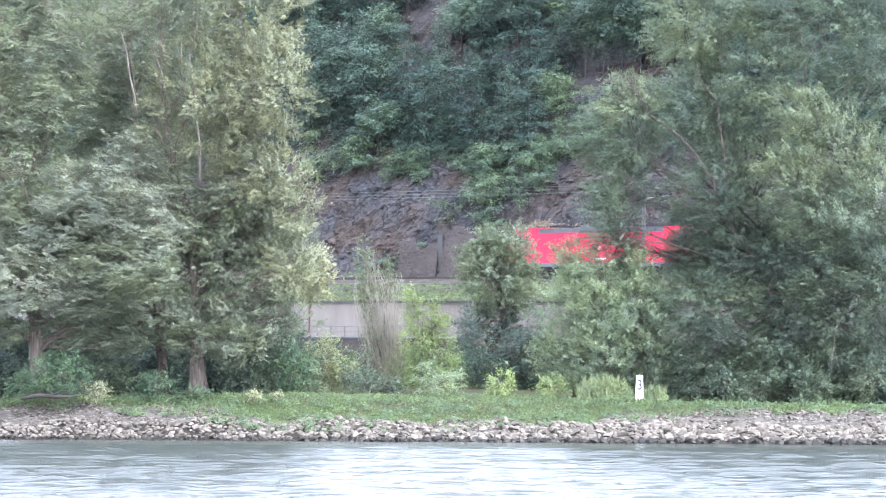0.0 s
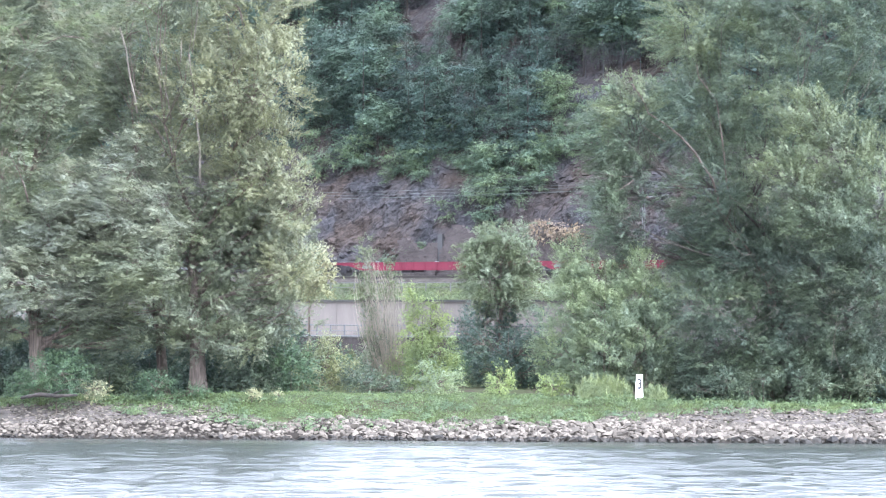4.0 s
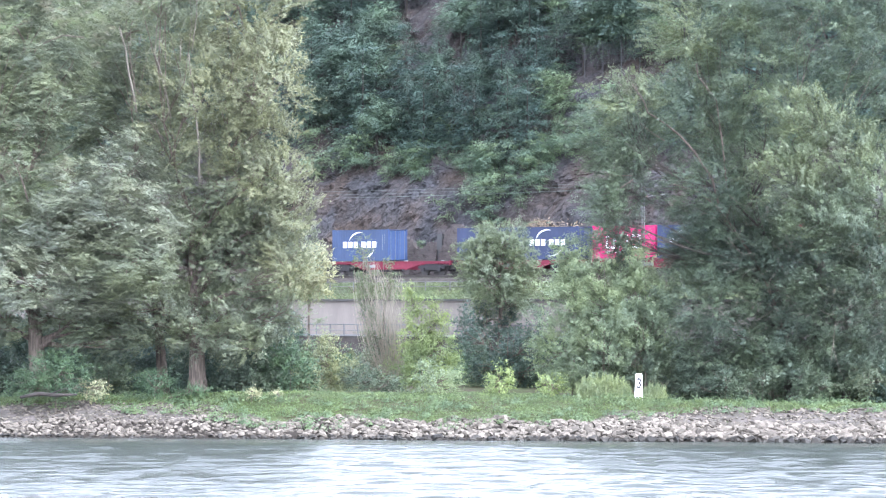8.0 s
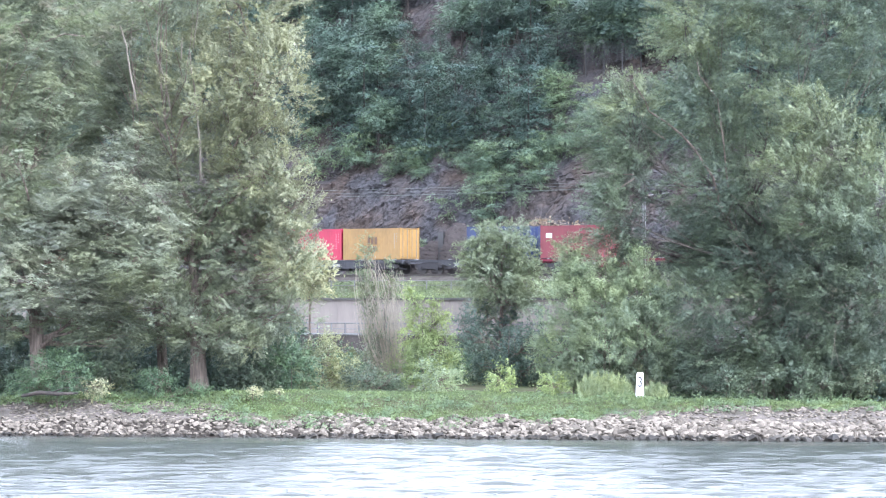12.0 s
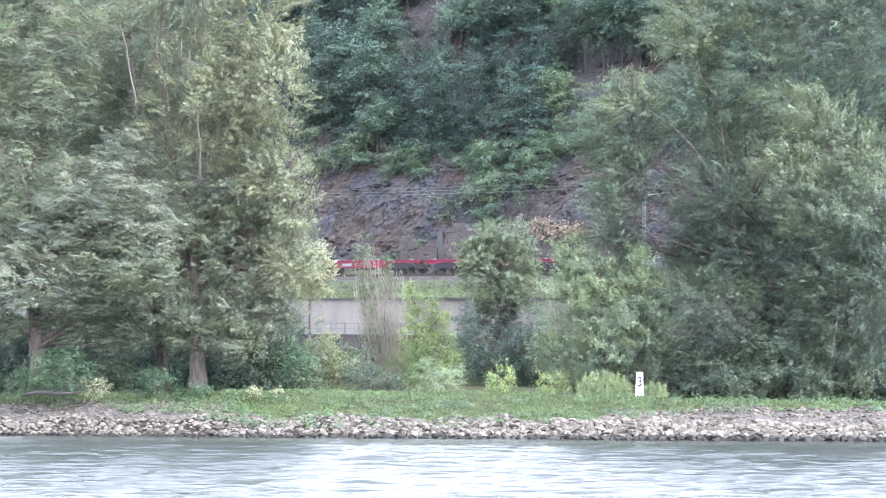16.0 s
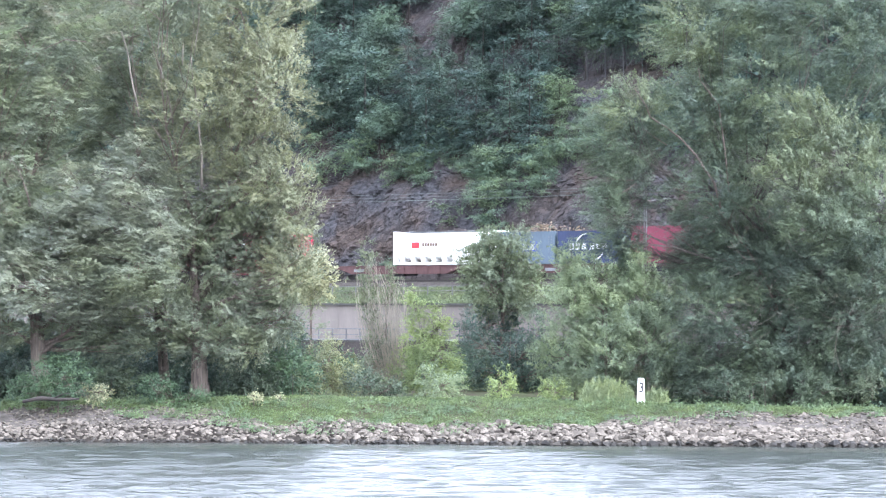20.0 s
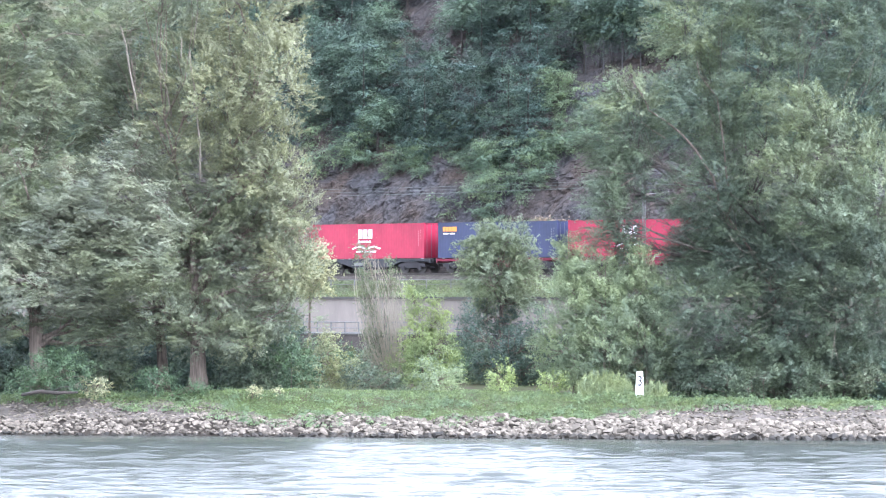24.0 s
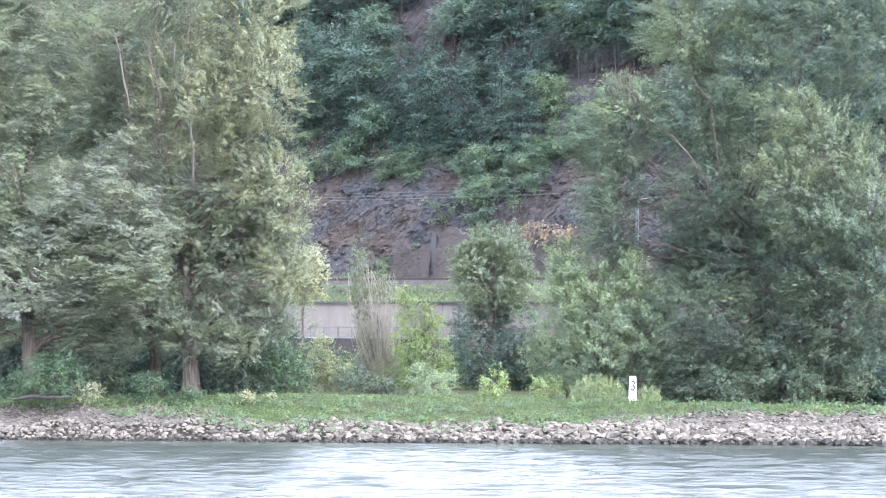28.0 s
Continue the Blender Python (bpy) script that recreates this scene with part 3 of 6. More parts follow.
# ---- plants ----
SWAY = []


def crown_points(lobe, rng, density, clump, inner=0.35, stream=(0, 0, 0), flat=0.7):
    """Leaf places, facings and directions for one lobe: sprays of leafy twigs over the lobe's hull, and fewer inside."""
    c, r = np.array(lobe[:3]), np.array((lobe[3], lobe[4], lobe[5]))
    area = 4 * math.pi * ((((r[0] * r[1]) ** 1.6 + (r[0] * r[2]) ** 1.6 + (r[1] * r[2]) ** 1.6) / 3) ** (1 / 1.6))
    nc = max(6, int(area / (clump * clump * 2.2)))
    u = rng.normal(size=(nc, 3))
    u /= np.linalg.norm(u, axis=1, keepdims=True)
    k = np.where(rng.random(nc) < inner, rng.uniform(0.35, 0.8, nc), rng.uniform(0.74, 1.1, nc))
    centre = c + u * r * k[:, None]
    per = max(8, int(density * clump * clump))
    tw = 10
    # a spray fans out from its bough: along the wind, outwards and a little up
    ax = u * 0.8 + np.array(stream) + np.array((0, 0, 0.12))
    ax /= np.linalg.norm(ax, axis=1, keepdims=True) + 1e-9
    if flat < 0.5:
        ax = ax * np.array((1.2, 1.2, 0.5))
    way = ax[:, None] + rng.normal(size=(nc, tw, 3)) * 0.24
    way /= np.linalg.norm(way, axis=2, keepdims=True)
    foot = centre[:, None] - ax[:, None] * clump * 0.6 + rng.normal(size=(nc, tw, 3)) * clump * 0.42 * np.array((1, 1, flat))
    reach = clump * rng.uniform(0.9, 2.2, (nc, tw)) * rng.uniform(0.7, 1.25, nc)[:, None]
    n = nc * per
    i, j = np.repeat(np.arange(nc), per), rng.integers(0, tw, n)
    t = (rng.random(n) ** 0.8)[:, None]
    L = reach[i, j][:, None]
    C = foot[i, j] + way[i, j] * L * t + np.array((0, 0, -0.2)) * L * t * t + rng.normal(size=(n, 3)) * 0.055
    layered = flat < 0.5
    face = rng.normal(size=(nc, tw, 3)) * (0.3 if layered else 0.5)
    N = u[i] * 0.4 + np.array((0, 0, 1.0 if layered else 0.55)) + face[i, j] + rng.normal(size=(n, 3)) * 0.25
    return C, N, centre, way[i, j] + rng.normal(size=(n, 3)) * 0.22


def limb(b, p0, p1, r0, r1, rng, bow=0.08, sides=7, steps=6):
    p0, p1 = Vector(p0), Vector(p1)
    d = p1 - p0
    side = Vector(rng.normal(size=3)) * d.length * bow
    pts = [p0 + d * t + side * math.sin(math.pi * t) for t in np.linspace(0, 1, steps)]
    b.tube(pts, [r0 + (r1 - r0) * t for t in np.linspace(0, 1, steps)], sides)
    return pts


def tree(name, label, x, y, lobes, leaf, bark=None, seed=0, trunk=0.5, density=90, clump=0.7, leaf_size=0.22, aspect=0.6, category="tree",
         group="", sway=0.3, top=None, twigs=True, wind=(0, 0, 0), lean=(0, 0), inner=0.35, fork=0.3, z=None, joined=False, flat=0.7):
    """lobes: (x, y, z, rx, ry, rz[, leaf kind]) in the place; trunk: its radius at the foot."""
    rng = np.random.default_rng(seed)
    z = zg(x, y) - 0.1 if z is None else z
    root = thing(name, Matrix.Translation((x, y, z)), label, category, group)
    base = np.array((x, y, z))
    local = [(*(np.array(l[:3]) - base), *l[3:]) for l in lobes]
    high = top or max(l[2] for l in local)
    if trunk > 0:
        b = Shape()
        pts = [Vector((lean[0] * t * t, lean[1] * t * t, high * t)) + Vector((math.sin(t * 5 + seed) * 0.3 * trunk, 0, 0)) for t in np.linspace(0, 1, 10)]
        b.tube(pts, [trunk * (1.35 if t == 0 else 1.0) * (1 - 0.86 * t) for t in np.linspace(0, 1, 10)], 9)
        part("trunk", b, bark or M_BARK, root, smooth=True)
    if joined:
        sets = [crown_points(l[:6], rng, density, clump, inner, wind, flat) for l in local]
        C, N, A = (np.concatenate([a[k] for a in sets]) for k in (0, 1, 3))
        part("crown", leaf_mesh("crown", C, N, leaf_size, aspect, LEAF[leaf], rng, axes=A), None, root)
        return root
    for i, l in enumerate(local):
        C, N, centre, A = crown_points(l[:6], rng, density, clump, inner, wind, flat)
        kind = l[6] if len(l) > 6 else leaf
        crown = part("crown", leaf_mesh("crown", C, N, leaf_size, aspect, LEAF[kind], rng, axes=A), None, root)
        if sway:
            SWAY.append((crown, sway * rng.uniform(0.6, 1.3), rng.uniform(0, 6.28), rng.uniform(1.7, 3.2)))
        if trunk > 0:
            b = Shape()
            t = min(0.92, max(fork, (l[2] - 0.6 * l[5]) / high * 0.8))
            start = Vector((lean[0] * t * t, lean[1] * t * t, high * t))
            pts = limb(b, start, l[:3], trunk * (1 - 0.8 * t) * 0.5, 0.03, rng)
            stem = part("limb", b, bark or M_BARK, root, smooth=True)
            if twigs:
                b = Shape()
                for c in centre[rng.choice(len(centre), min(len(centre), 14), replace=False)]:
                    limb(b, pts[int(rng.integers(2, 6))], c, 0.035 + 0.03 * trunk, 0.008, rng, 0.1, 4, 4)
                tagged(part("twig", b, bark or M_BARK, stem), "thin leafy twigs", kind="stuff")
    return root


def bough(root, points, r0, r1, mat):
    """A bare limb that shows between the leaves."""
    o = root.matrix_basis.translation
    pts = [Vector(p) - o for p in points]
    n = len(pts)
    part("limb", Shape().tube(pts, [r0 + (r1 - r0) * k / (n - 1) for k in range(n)], 8), mat, root, "bare pale limb", smooth=True)


def trees_left():
    # Right-hand lobes in the warm leaf: sunlight on that side put into colour.
    a = tree("poplar_tree", "tall old poplar with grey-green wind-blown leaves on the bank", -16.93, 251.0,
         ((-18.59, 248.53, 31.86, 5.38, 3.24, 3.84), (-13.98, 251.72, 29.17, 4.61, 3.24, 4.22, "poplar_warm"), (-12.44, 248.93, 24.18, 3.53, 3.18, 3.46, "poplar_warm"), (-16.67, 250.06, 22.64, 4.61, 3.24, 4.22, "poplar_warm"), (-11.87, 250.11, 20.53, 2.00, 1.80, 1.92, "poplar_warm"), (-12.25, 250.00, 17.65, 3.07, 2.76, 2.30, "poplar_warm"), (-10.33, 250.11, 15.15, 2.00, 1.80, 2.30, "poplar_warm"), (-14.94, 251.62, 16.88, 4.42, 3.24, 3.65), (-13.21, 251.88, 12.66, 4.22, 3.24, 3.07), (-17.82, 251.75, 12.27, 4.03, 3.24, 3.65), (-10.71, 249.57, 11.31, 2.30, 2.07, 2.11, "poplar_warm"), (-11.67, 250.03, 8.43, 3.07, 2.76, 2.30), (-15.13, 251.56, 8.05, 4.22, 3.24, 2.30), (-19.35, 251.11, 8.43, 2.88, 2.59, 2.30), (-13.59, 249.30, 6.32, 2.30, 2.07, 1.38), (-17.05, 250.94, 6.51, 2.11, 1.90, 1.31),) + ((-13.89, 253.57, 13.32, 3.92, 3.24, 2.35), (-10.56, 255.65, 12.73, 1.77, 1.59, 1.96), (-18.60, 254.06, 13.71, 3.53, 3.18, 2.16)), "poplar",
         seed=1, trunk=0.66, density=270, clump=0.72, leaf_size=0.21, aspect=0.32, wind=(-0.35, 0, 0.35), top=13.0)
    b = tree("poplar_tree", "broad poplar showing silvery leaf undersides in the wind", -19.47, 255.0,
         ((-20.72, 247.59, 19.41, 0.91, 0.82, 1.45, "poplar_silver"), (-21.49, 248.70, 17.20, 3.24, 2.91, 3.05, "poplar_silver"), (-22.63, 248.88, 14.34, 4.19, 3.24, 2.67, "poplar_silver"), (-19.20, 247.87, 14.53, 2.29, 2.06, 2.29, "poplar_silver"), (-24.53, 247.95, 16.44, 2.29, 2.06, 2.29, "poplar_silver"), (-21.10, 247.59, 11.49, 3.43, 3.09, 2.29),) + ((-21.87, 257.36, 27.75, 4.74, 3.24, 5.53), (-25.82, 257.10, 23.41, 3.95, 3.24, 4.34, "poplar_grey"), (-21.08, 256.51, 21.04, 4.34, 3.24, 4.74, "poplar_grey"), (-23.05, 258.65, 10.38, 3.55, 3.20, 3.16, "poplar_silver"), (-24.24, 256.15, 7.62, 3.16, 2.84, 1.97)), "poplar",
         seed=2, trunk=0.44, density=280, clump=0.74, leaf_size=0.215, aspect=0.31, wind=(-1.7, 0, 0.45), top=15.0, lean=(-1.5, 0))
    c = tree("poplar_tree", "old poplar with a forked dark trunk and drooping leafy boughs", -27.56, 252.0,
         ((-29.07, 249.92, 27.71, 5.01, 3.24, 4.63), (-32.93, 252.36, 22.69, 4.63, 3.24, 5.40), (-28.69, 250.23, 19.22, 3.47, 3.12, 3.47), (-25.99, 249.50, 13.44, 3.66, 3.24, 3.08, "poplar_silver"), (-29.84, 250.02, 14.60, 3.08, 2.78, 3.08), (-32.54, 252.70, 11.13, 3.47, 3.12, 4.24), (-26.37, 250.45, 23.47, 3.47, 3.12, 3.47), (-27.91, 251.32, 13.06, 4.24, 3.24, 2.31), (-23.67, 252.49, 13.44, 3.08, 2.78, 1.93), (-25.22, 251.61, 7.66, 2.70, 2.43, 1.74), (-30.23, 251.48, 8.04, 2.31, 2.08, 1.93), (-30.61, 249.10, 31.18, 5.01, 3.24, 3.47), (-21.55, 251.18, 6.50, 1.93, 1.74, 1.31),) + ((-25.0, 254.2, 12.2, 3.0, 2.0, 1.6), (-22.0, 254.6, 11.8, 2.6, 2.0, 1.6), (-28.34, 247.33, 10.53, 3.43, 3.09, 2.10, "poplar_silver"), (-24.15, 249.30, 9.77, 2.86, 2.57, 1.90, "poplar_silver"), (-31.01, 248.90, 12.25, 2.67, 2.40, 2.29, "poplar_silver")), "poplar_grey",
         seed=3, trunk=0.7, density=280, clump=0.74, leaf_size=0.215, aspect=0.31, wind=(-1.5, 0, 0.4), lean=(-1.2, 0), top=14.0)
    for pts, r0, mat in (
            (((-16.58, 248.1, 29.34), (-16.62, 248.3, 28.20), (-16.77, 248.1, 26.98), (-16.96, 248.3, 25.65)), 0.05, M_PALE),
            (((-16.43, 248.4, 16.98), (-16.43, 248.3, 19.38), (-16.66, 248.2, 21.55), (-16.81, 248.2, 23.26), (-17.04, 248.1, 24.59), (-17.12, 248.2, 25.73)), 0.08, M_PALE),
            (((-18.41, 249.1, 21.36), (-18.64, 249.0, 22.69), (-19.05, 248.9, 24.40), (-19.47, 248.8, 25.73), (-19.32, 248.9, 27.63), (-19.21, 248.8, 29.34)), 0.06, M_PALE),
            (((-14.22, 248.1, 23.52), (-13.92, 248.2, 24.21), (-13.62, 248.1, 24.89)), 0.04, M_PALE), (((-13.46, 248.1, 23.37), (-13.01, 248.2, 23.60), (-12.44, 248.1, 23.68)), 0.05, M_PALE),
            (((-18.75, 248.1, 19.76), (-19.25, 248.2, 20.40), (-19.85, 248.1, 21.28)), 0.05, M_BARK), (((-17.72, 248.1, 25.16), (-17.65, 248.2, 26.68)), 0.05, M_PALE)):
        bough(a, pts, r0, 0.5 * r0, mat)
    bough(b, ((-20.69, 248.7, 21.74), (-20.88, 248.6, 22.95), (-21.22, 248.7, 24.40), (-21.45, 248.6, 26.11), (-21.87, 248.7, 27.52)), 0.08, 0.05, M_PALE)
    for pts, r0 in ((((-24.19, 247.9, 26.76), (-25.56, 247.8, 26.91), (-26.59, 247.9, 26.49), (-27.61, 247.8, 26.00)), 0.05), (((-27.92, 247.9, 15.65), (-28.22, 247.8, 16.79), (-28.68, 247.9, 18.01), (-29.36, 247.8, 19.07)), 0.07),
                    (((-27.52, 251.60, 5.72), (-26.63, 251.75, 6.49), (-25.74, 251.60, 6.69), (-24.89, 251.75, 7.07)), 0.16)):
        bough(c, pts, r0, 0.4 * r0, M_BARK)


def trees_right():
    # Top lobes in lighter leaves, low and back lobes darker: painted light and shade.
    w = tree("willow_tree", "huge leaning willow with long bare limbs showing through dense leaves", 23.85, 250.0,
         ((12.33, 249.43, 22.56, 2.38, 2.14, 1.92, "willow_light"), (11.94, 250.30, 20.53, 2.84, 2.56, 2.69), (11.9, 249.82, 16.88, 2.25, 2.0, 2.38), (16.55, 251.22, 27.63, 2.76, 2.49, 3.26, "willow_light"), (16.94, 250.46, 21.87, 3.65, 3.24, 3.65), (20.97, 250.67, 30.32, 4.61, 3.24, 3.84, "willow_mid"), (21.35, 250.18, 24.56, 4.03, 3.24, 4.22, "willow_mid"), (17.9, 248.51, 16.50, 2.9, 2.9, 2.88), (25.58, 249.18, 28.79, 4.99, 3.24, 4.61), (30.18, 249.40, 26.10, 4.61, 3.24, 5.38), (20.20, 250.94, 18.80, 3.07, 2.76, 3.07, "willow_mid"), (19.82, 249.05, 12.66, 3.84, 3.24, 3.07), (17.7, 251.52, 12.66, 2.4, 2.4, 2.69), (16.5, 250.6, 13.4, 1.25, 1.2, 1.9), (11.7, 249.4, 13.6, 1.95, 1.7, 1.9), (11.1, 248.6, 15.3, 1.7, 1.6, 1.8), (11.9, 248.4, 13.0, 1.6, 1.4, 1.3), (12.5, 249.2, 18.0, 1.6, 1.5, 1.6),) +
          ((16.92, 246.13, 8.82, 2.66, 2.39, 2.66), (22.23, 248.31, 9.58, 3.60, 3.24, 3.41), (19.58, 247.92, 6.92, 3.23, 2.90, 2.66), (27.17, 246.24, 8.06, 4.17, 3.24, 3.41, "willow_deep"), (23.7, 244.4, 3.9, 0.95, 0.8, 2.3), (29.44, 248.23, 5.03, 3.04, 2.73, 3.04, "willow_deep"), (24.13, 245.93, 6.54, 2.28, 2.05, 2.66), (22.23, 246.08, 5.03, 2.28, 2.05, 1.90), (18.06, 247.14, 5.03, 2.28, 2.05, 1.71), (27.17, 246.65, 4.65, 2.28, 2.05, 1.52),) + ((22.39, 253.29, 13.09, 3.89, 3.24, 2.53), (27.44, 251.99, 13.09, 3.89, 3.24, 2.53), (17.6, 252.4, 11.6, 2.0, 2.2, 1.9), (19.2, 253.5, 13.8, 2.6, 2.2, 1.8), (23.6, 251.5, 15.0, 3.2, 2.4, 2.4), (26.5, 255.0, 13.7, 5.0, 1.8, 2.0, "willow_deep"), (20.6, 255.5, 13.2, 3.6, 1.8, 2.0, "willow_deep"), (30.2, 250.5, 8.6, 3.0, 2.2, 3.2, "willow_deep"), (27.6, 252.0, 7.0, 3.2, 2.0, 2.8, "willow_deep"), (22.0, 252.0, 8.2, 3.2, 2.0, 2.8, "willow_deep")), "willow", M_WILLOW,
         seed=4, trunk=0.5, density=380, clump=0.66, leaf_size=0.155, aspect=0.34, lean=(-3.5, 0), fork=0.2, top=15.0, wind=(-0.45, 0, 0.25))
    # Upper sprays coloured as sunlit, lower lobes darkened as shaded.
    tree("willow_tree", "willow with pale leaf sprays leaning over the bank, sunlight put into their colour", 27.28, 248.0,
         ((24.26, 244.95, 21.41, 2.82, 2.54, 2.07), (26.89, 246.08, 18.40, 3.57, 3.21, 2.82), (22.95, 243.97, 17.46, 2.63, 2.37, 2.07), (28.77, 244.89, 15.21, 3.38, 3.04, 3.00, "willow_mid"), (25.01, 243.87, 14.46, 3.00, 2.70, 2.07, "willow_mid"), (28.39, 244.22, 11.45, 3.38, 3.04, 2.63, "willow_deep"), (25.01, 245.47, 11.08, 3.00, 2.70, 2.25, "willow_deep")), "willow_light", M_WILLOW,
         seed=5, trunk=0.3, density=330, clump=0.6, leaf_size=0.18, aspect=0.36, wind=(-0.5, 0, 0.7), fork=0.25, top=12.0)
    for pts, r0 in ((((23.23, 249.0, 6.5), (21.97, 248.9, 10.2), (20.95, 248.6, 12.0), (20.08, 248.2, 13.20), (19.24, 248.1, 14.41), (18.41, 248.2, 15.47), (17.27, 248.1, 16.31), (15.38, 248.2, 16.95)), 0.17),
                    (((18.98, 248.3, 14.4), (18.2, 248.2, 17.2), (16.97, 248.1, 19.11), (16.02, 248.2, 20.17), (15.00, 248.1, 20.97), (13.86, 248.2, 21.72), (13.60, 248.1, 22.44), (12.80, 248.2, 23.66)), 0.12),
                    (((18.98, 248.2, 14.11), (19.55, 248.1, 15.62), (19.17, 248.2, 16.76), (18.9, 248.1, 19.5), (18.49, 248.2, 22.52), (17.88, 248.1, 23.35), (17.27, 248.2, 24.15), (17.12, 248.1, 25.02)), 0.10),
                    (((12.88, 248.1, 17.18), (11.89, 248.2, 16.53), (10.53, 248.1, 16.08)), 0.06), (((12.80, 248.1, 17.44), (11.97, 248.2, 17.44), (10.91, 248.1, 17.56)), 0.05),
                    (((15.0, 248.1, 19.8), (14.2, 248.2, 20.3), (13.4, 248.1, 20.9)), 0.05), (((23.83, 248.1, 26.12), (24.24, 248.2, 27.37), (25.08, 248.1, 28.50)), 0.06),
                    (((27.9, 247.1, 22.2), (28.6, 247.0, 23.6), (29.0, 247.1, 25.2)), 0.04), (((26.9, 247.1, 23.0), (27.5, 247.0, 24.6), (28.3, 247.1, 25.8)), 0.035),
                    (((23.14, 246.7, 11.46), (23.33, 246.6, 12.59), (23.79, 246.7, 13.73), (24.24, 246.6, 14.87)), 0.05), (((20.68, 246.7, 8.43), (21.63, 246.6, 9.56), (23.33, 246.7, 9.75)), 0.045)):
        bough(w, pts, 0.75 * r0, 0.3 * r0, M_BARK)
    rng = np.random.default_rng(8)
    # thin dry twigs that hang through the leaves
    b = Shape()
    for _ in range(90):
        x, y, z = rng.uniform(17.5, 29.5), rng.uniform(244.2, 246.2), rng.uniform(6.5, 17.0)
        a, l = rng.uniform(-0.9, 0.9), rng.uniform(0.9, 2.6)
        limb(b, (x, y, z), (x + l * a, y - 0.2, z - l * rng.uniform(0.1, 0.8)), 0.02, 0.008, rng, 0.12, 4, 6)
    tagged(part("twig", b, M_PALE, w, at=Matrix.Translation(-w.matrix_basis.translation)), "thin dry hanging twigs", kind="stuff")
    # bare hanging branches by the water
    dead = thing("bare_branch", Matrix(), "bleached bare branches hanging from the willow", "branch")
    for u in ((26.16, 244, 8.08, 25.71, 243.7, 4.70), (26.54, 244, 8.08, 26.54, 243.7, 3.88), (26.09, 244, 7.51, 25.41, 243.7, 6.58), (26.01, 244, 8.08, 24.59, 243.7, 8.83)):
        b = Shape()
        limb(b, u[:3], u[3:], 0.026, 0.012, rng, 0.1, 6, 9)
        part("limb", b, M_PALE, dead, smooth=True)


def trees_middle():
    # Lower lobes use darker leaves, so the crowns' shade is partly painted.
    for k, (x, y, lobes) in enumerate((
            (*(8.87, 250.0), ((8.60, 250.42, 11.96, 1.08, 0.97, 1.61), (8.60, 249.26, 9.01, 1.92, 1.73, 2.30), (8.29, 250.47, 5.74, 2.30, 2.07, 2.50), (8.76, 249.53, 3.75, 2.00, 1.80, 0.84))),
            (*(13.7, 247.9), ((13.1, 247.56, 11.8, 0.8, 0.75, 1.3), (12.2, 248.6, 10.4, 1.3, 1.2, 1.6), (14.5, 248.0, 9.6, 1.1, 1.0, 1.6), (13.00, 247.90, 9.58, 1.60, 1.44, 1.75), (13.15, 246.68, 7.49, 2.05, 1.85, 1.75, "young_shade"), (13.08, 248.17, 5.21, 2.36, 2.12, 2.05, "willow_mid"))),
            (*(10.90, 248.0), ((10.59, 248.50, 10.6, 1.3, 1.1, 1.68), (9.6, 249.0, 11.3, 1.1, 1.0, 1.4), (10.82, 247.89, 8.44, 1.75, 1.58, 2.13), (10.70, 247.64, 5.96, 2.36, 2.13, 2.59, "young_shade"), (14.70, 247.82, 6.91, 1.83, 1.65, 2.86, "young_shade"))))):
        tree("young_poplar", "young poplar with fresh light green upright foliage", x, y, lobes, "young", M_PALE, 20 + k, 0.12, 520, 0.5, 0.12, wind=(-0.25, 0, 0.9), group="young poplars on the bank", sway=0.5)
    tree("robinia_tree", "rounded tree with feathery leaves beside the road, ivy on its trunk", 4.32, 276.0,
         ((2.80, 276.48, 13.44, 1.53, 1.37, 1.27), (5.00, 275.68, 13.69, 1.78, 1.60, 1.19), (2.46, 275.49, 11.96, 1.44, 1.30, 1.44), (5.77, 276.03, 12.38, 1.53, 1.37, 1.61), (3.73, 275.29, 10.68, 2.46, 2.21, 1.61), (6.40, 276.17, 10.90, 1.02, 0.92, 0.93), (4.49, 276.45, 8.99, 2.12, 1.91, 1.19), (3.01, 276.15, 7.29, 1.02, 0.92, 1.70, "dark"), (4.83, 276.21, 7.29, 0.85, 0.76, 1.70, "dark")), "robinia", M_BARK, 30, 0.2, 460, 0.5, 0.16, sway=0.25, flat=0.55, aspect=0.45)
    tree("thin_poplar", "half-dead slender poplar with bare pale twigs", -4.19, 262.0,
         ((-5.55, 261.86, 12.02, 0.60, 0.54, 1.69, "willow_light"), (-5.19, 261.99, 9.00, 0.89, 0.80, 1.93, "willow_light"), (-3.78, 262.06, 10.41, 0.48, 0.43, 1.61, "willow_light"), (-4.67, 262.28, 6.38, 1.37, 1.23, 1.61, "willow_light"), (-4.19, 262.55, 4.37, 1.45, 1.30, 1.37, "dry")), "young", M_PALE, 31, 0.1, 260, 0.32, 0.13, sway=0.4)
    rng = np.random.default_rng(9)
    b = Shape()
    x0, y0 = -3.70, 261.5
    z0 = zg(x0, y0) - 0.1
    for k in range(170):
        s = rng.uniform(-1, 1)
        left = s < 0.1
        h = rng.uniform(0.45, 1.0) * ((10.6 - 2.2 * abs(s + 0.5)) if left else (9.6 - 2.5 * abs(s - 0.55)))
        limb(b, (x0 - 0.1 + s * 0.6, y0 + rng.uniform(-0.3, 0.3), z0 + rng.uniform(0, 1.5)), (x0 - 0.8 + s * 1.9, y0 + rng.uniform(-1, 1), z0 + h), 0.02, 0.009, rng, 0.06, 4, 6)
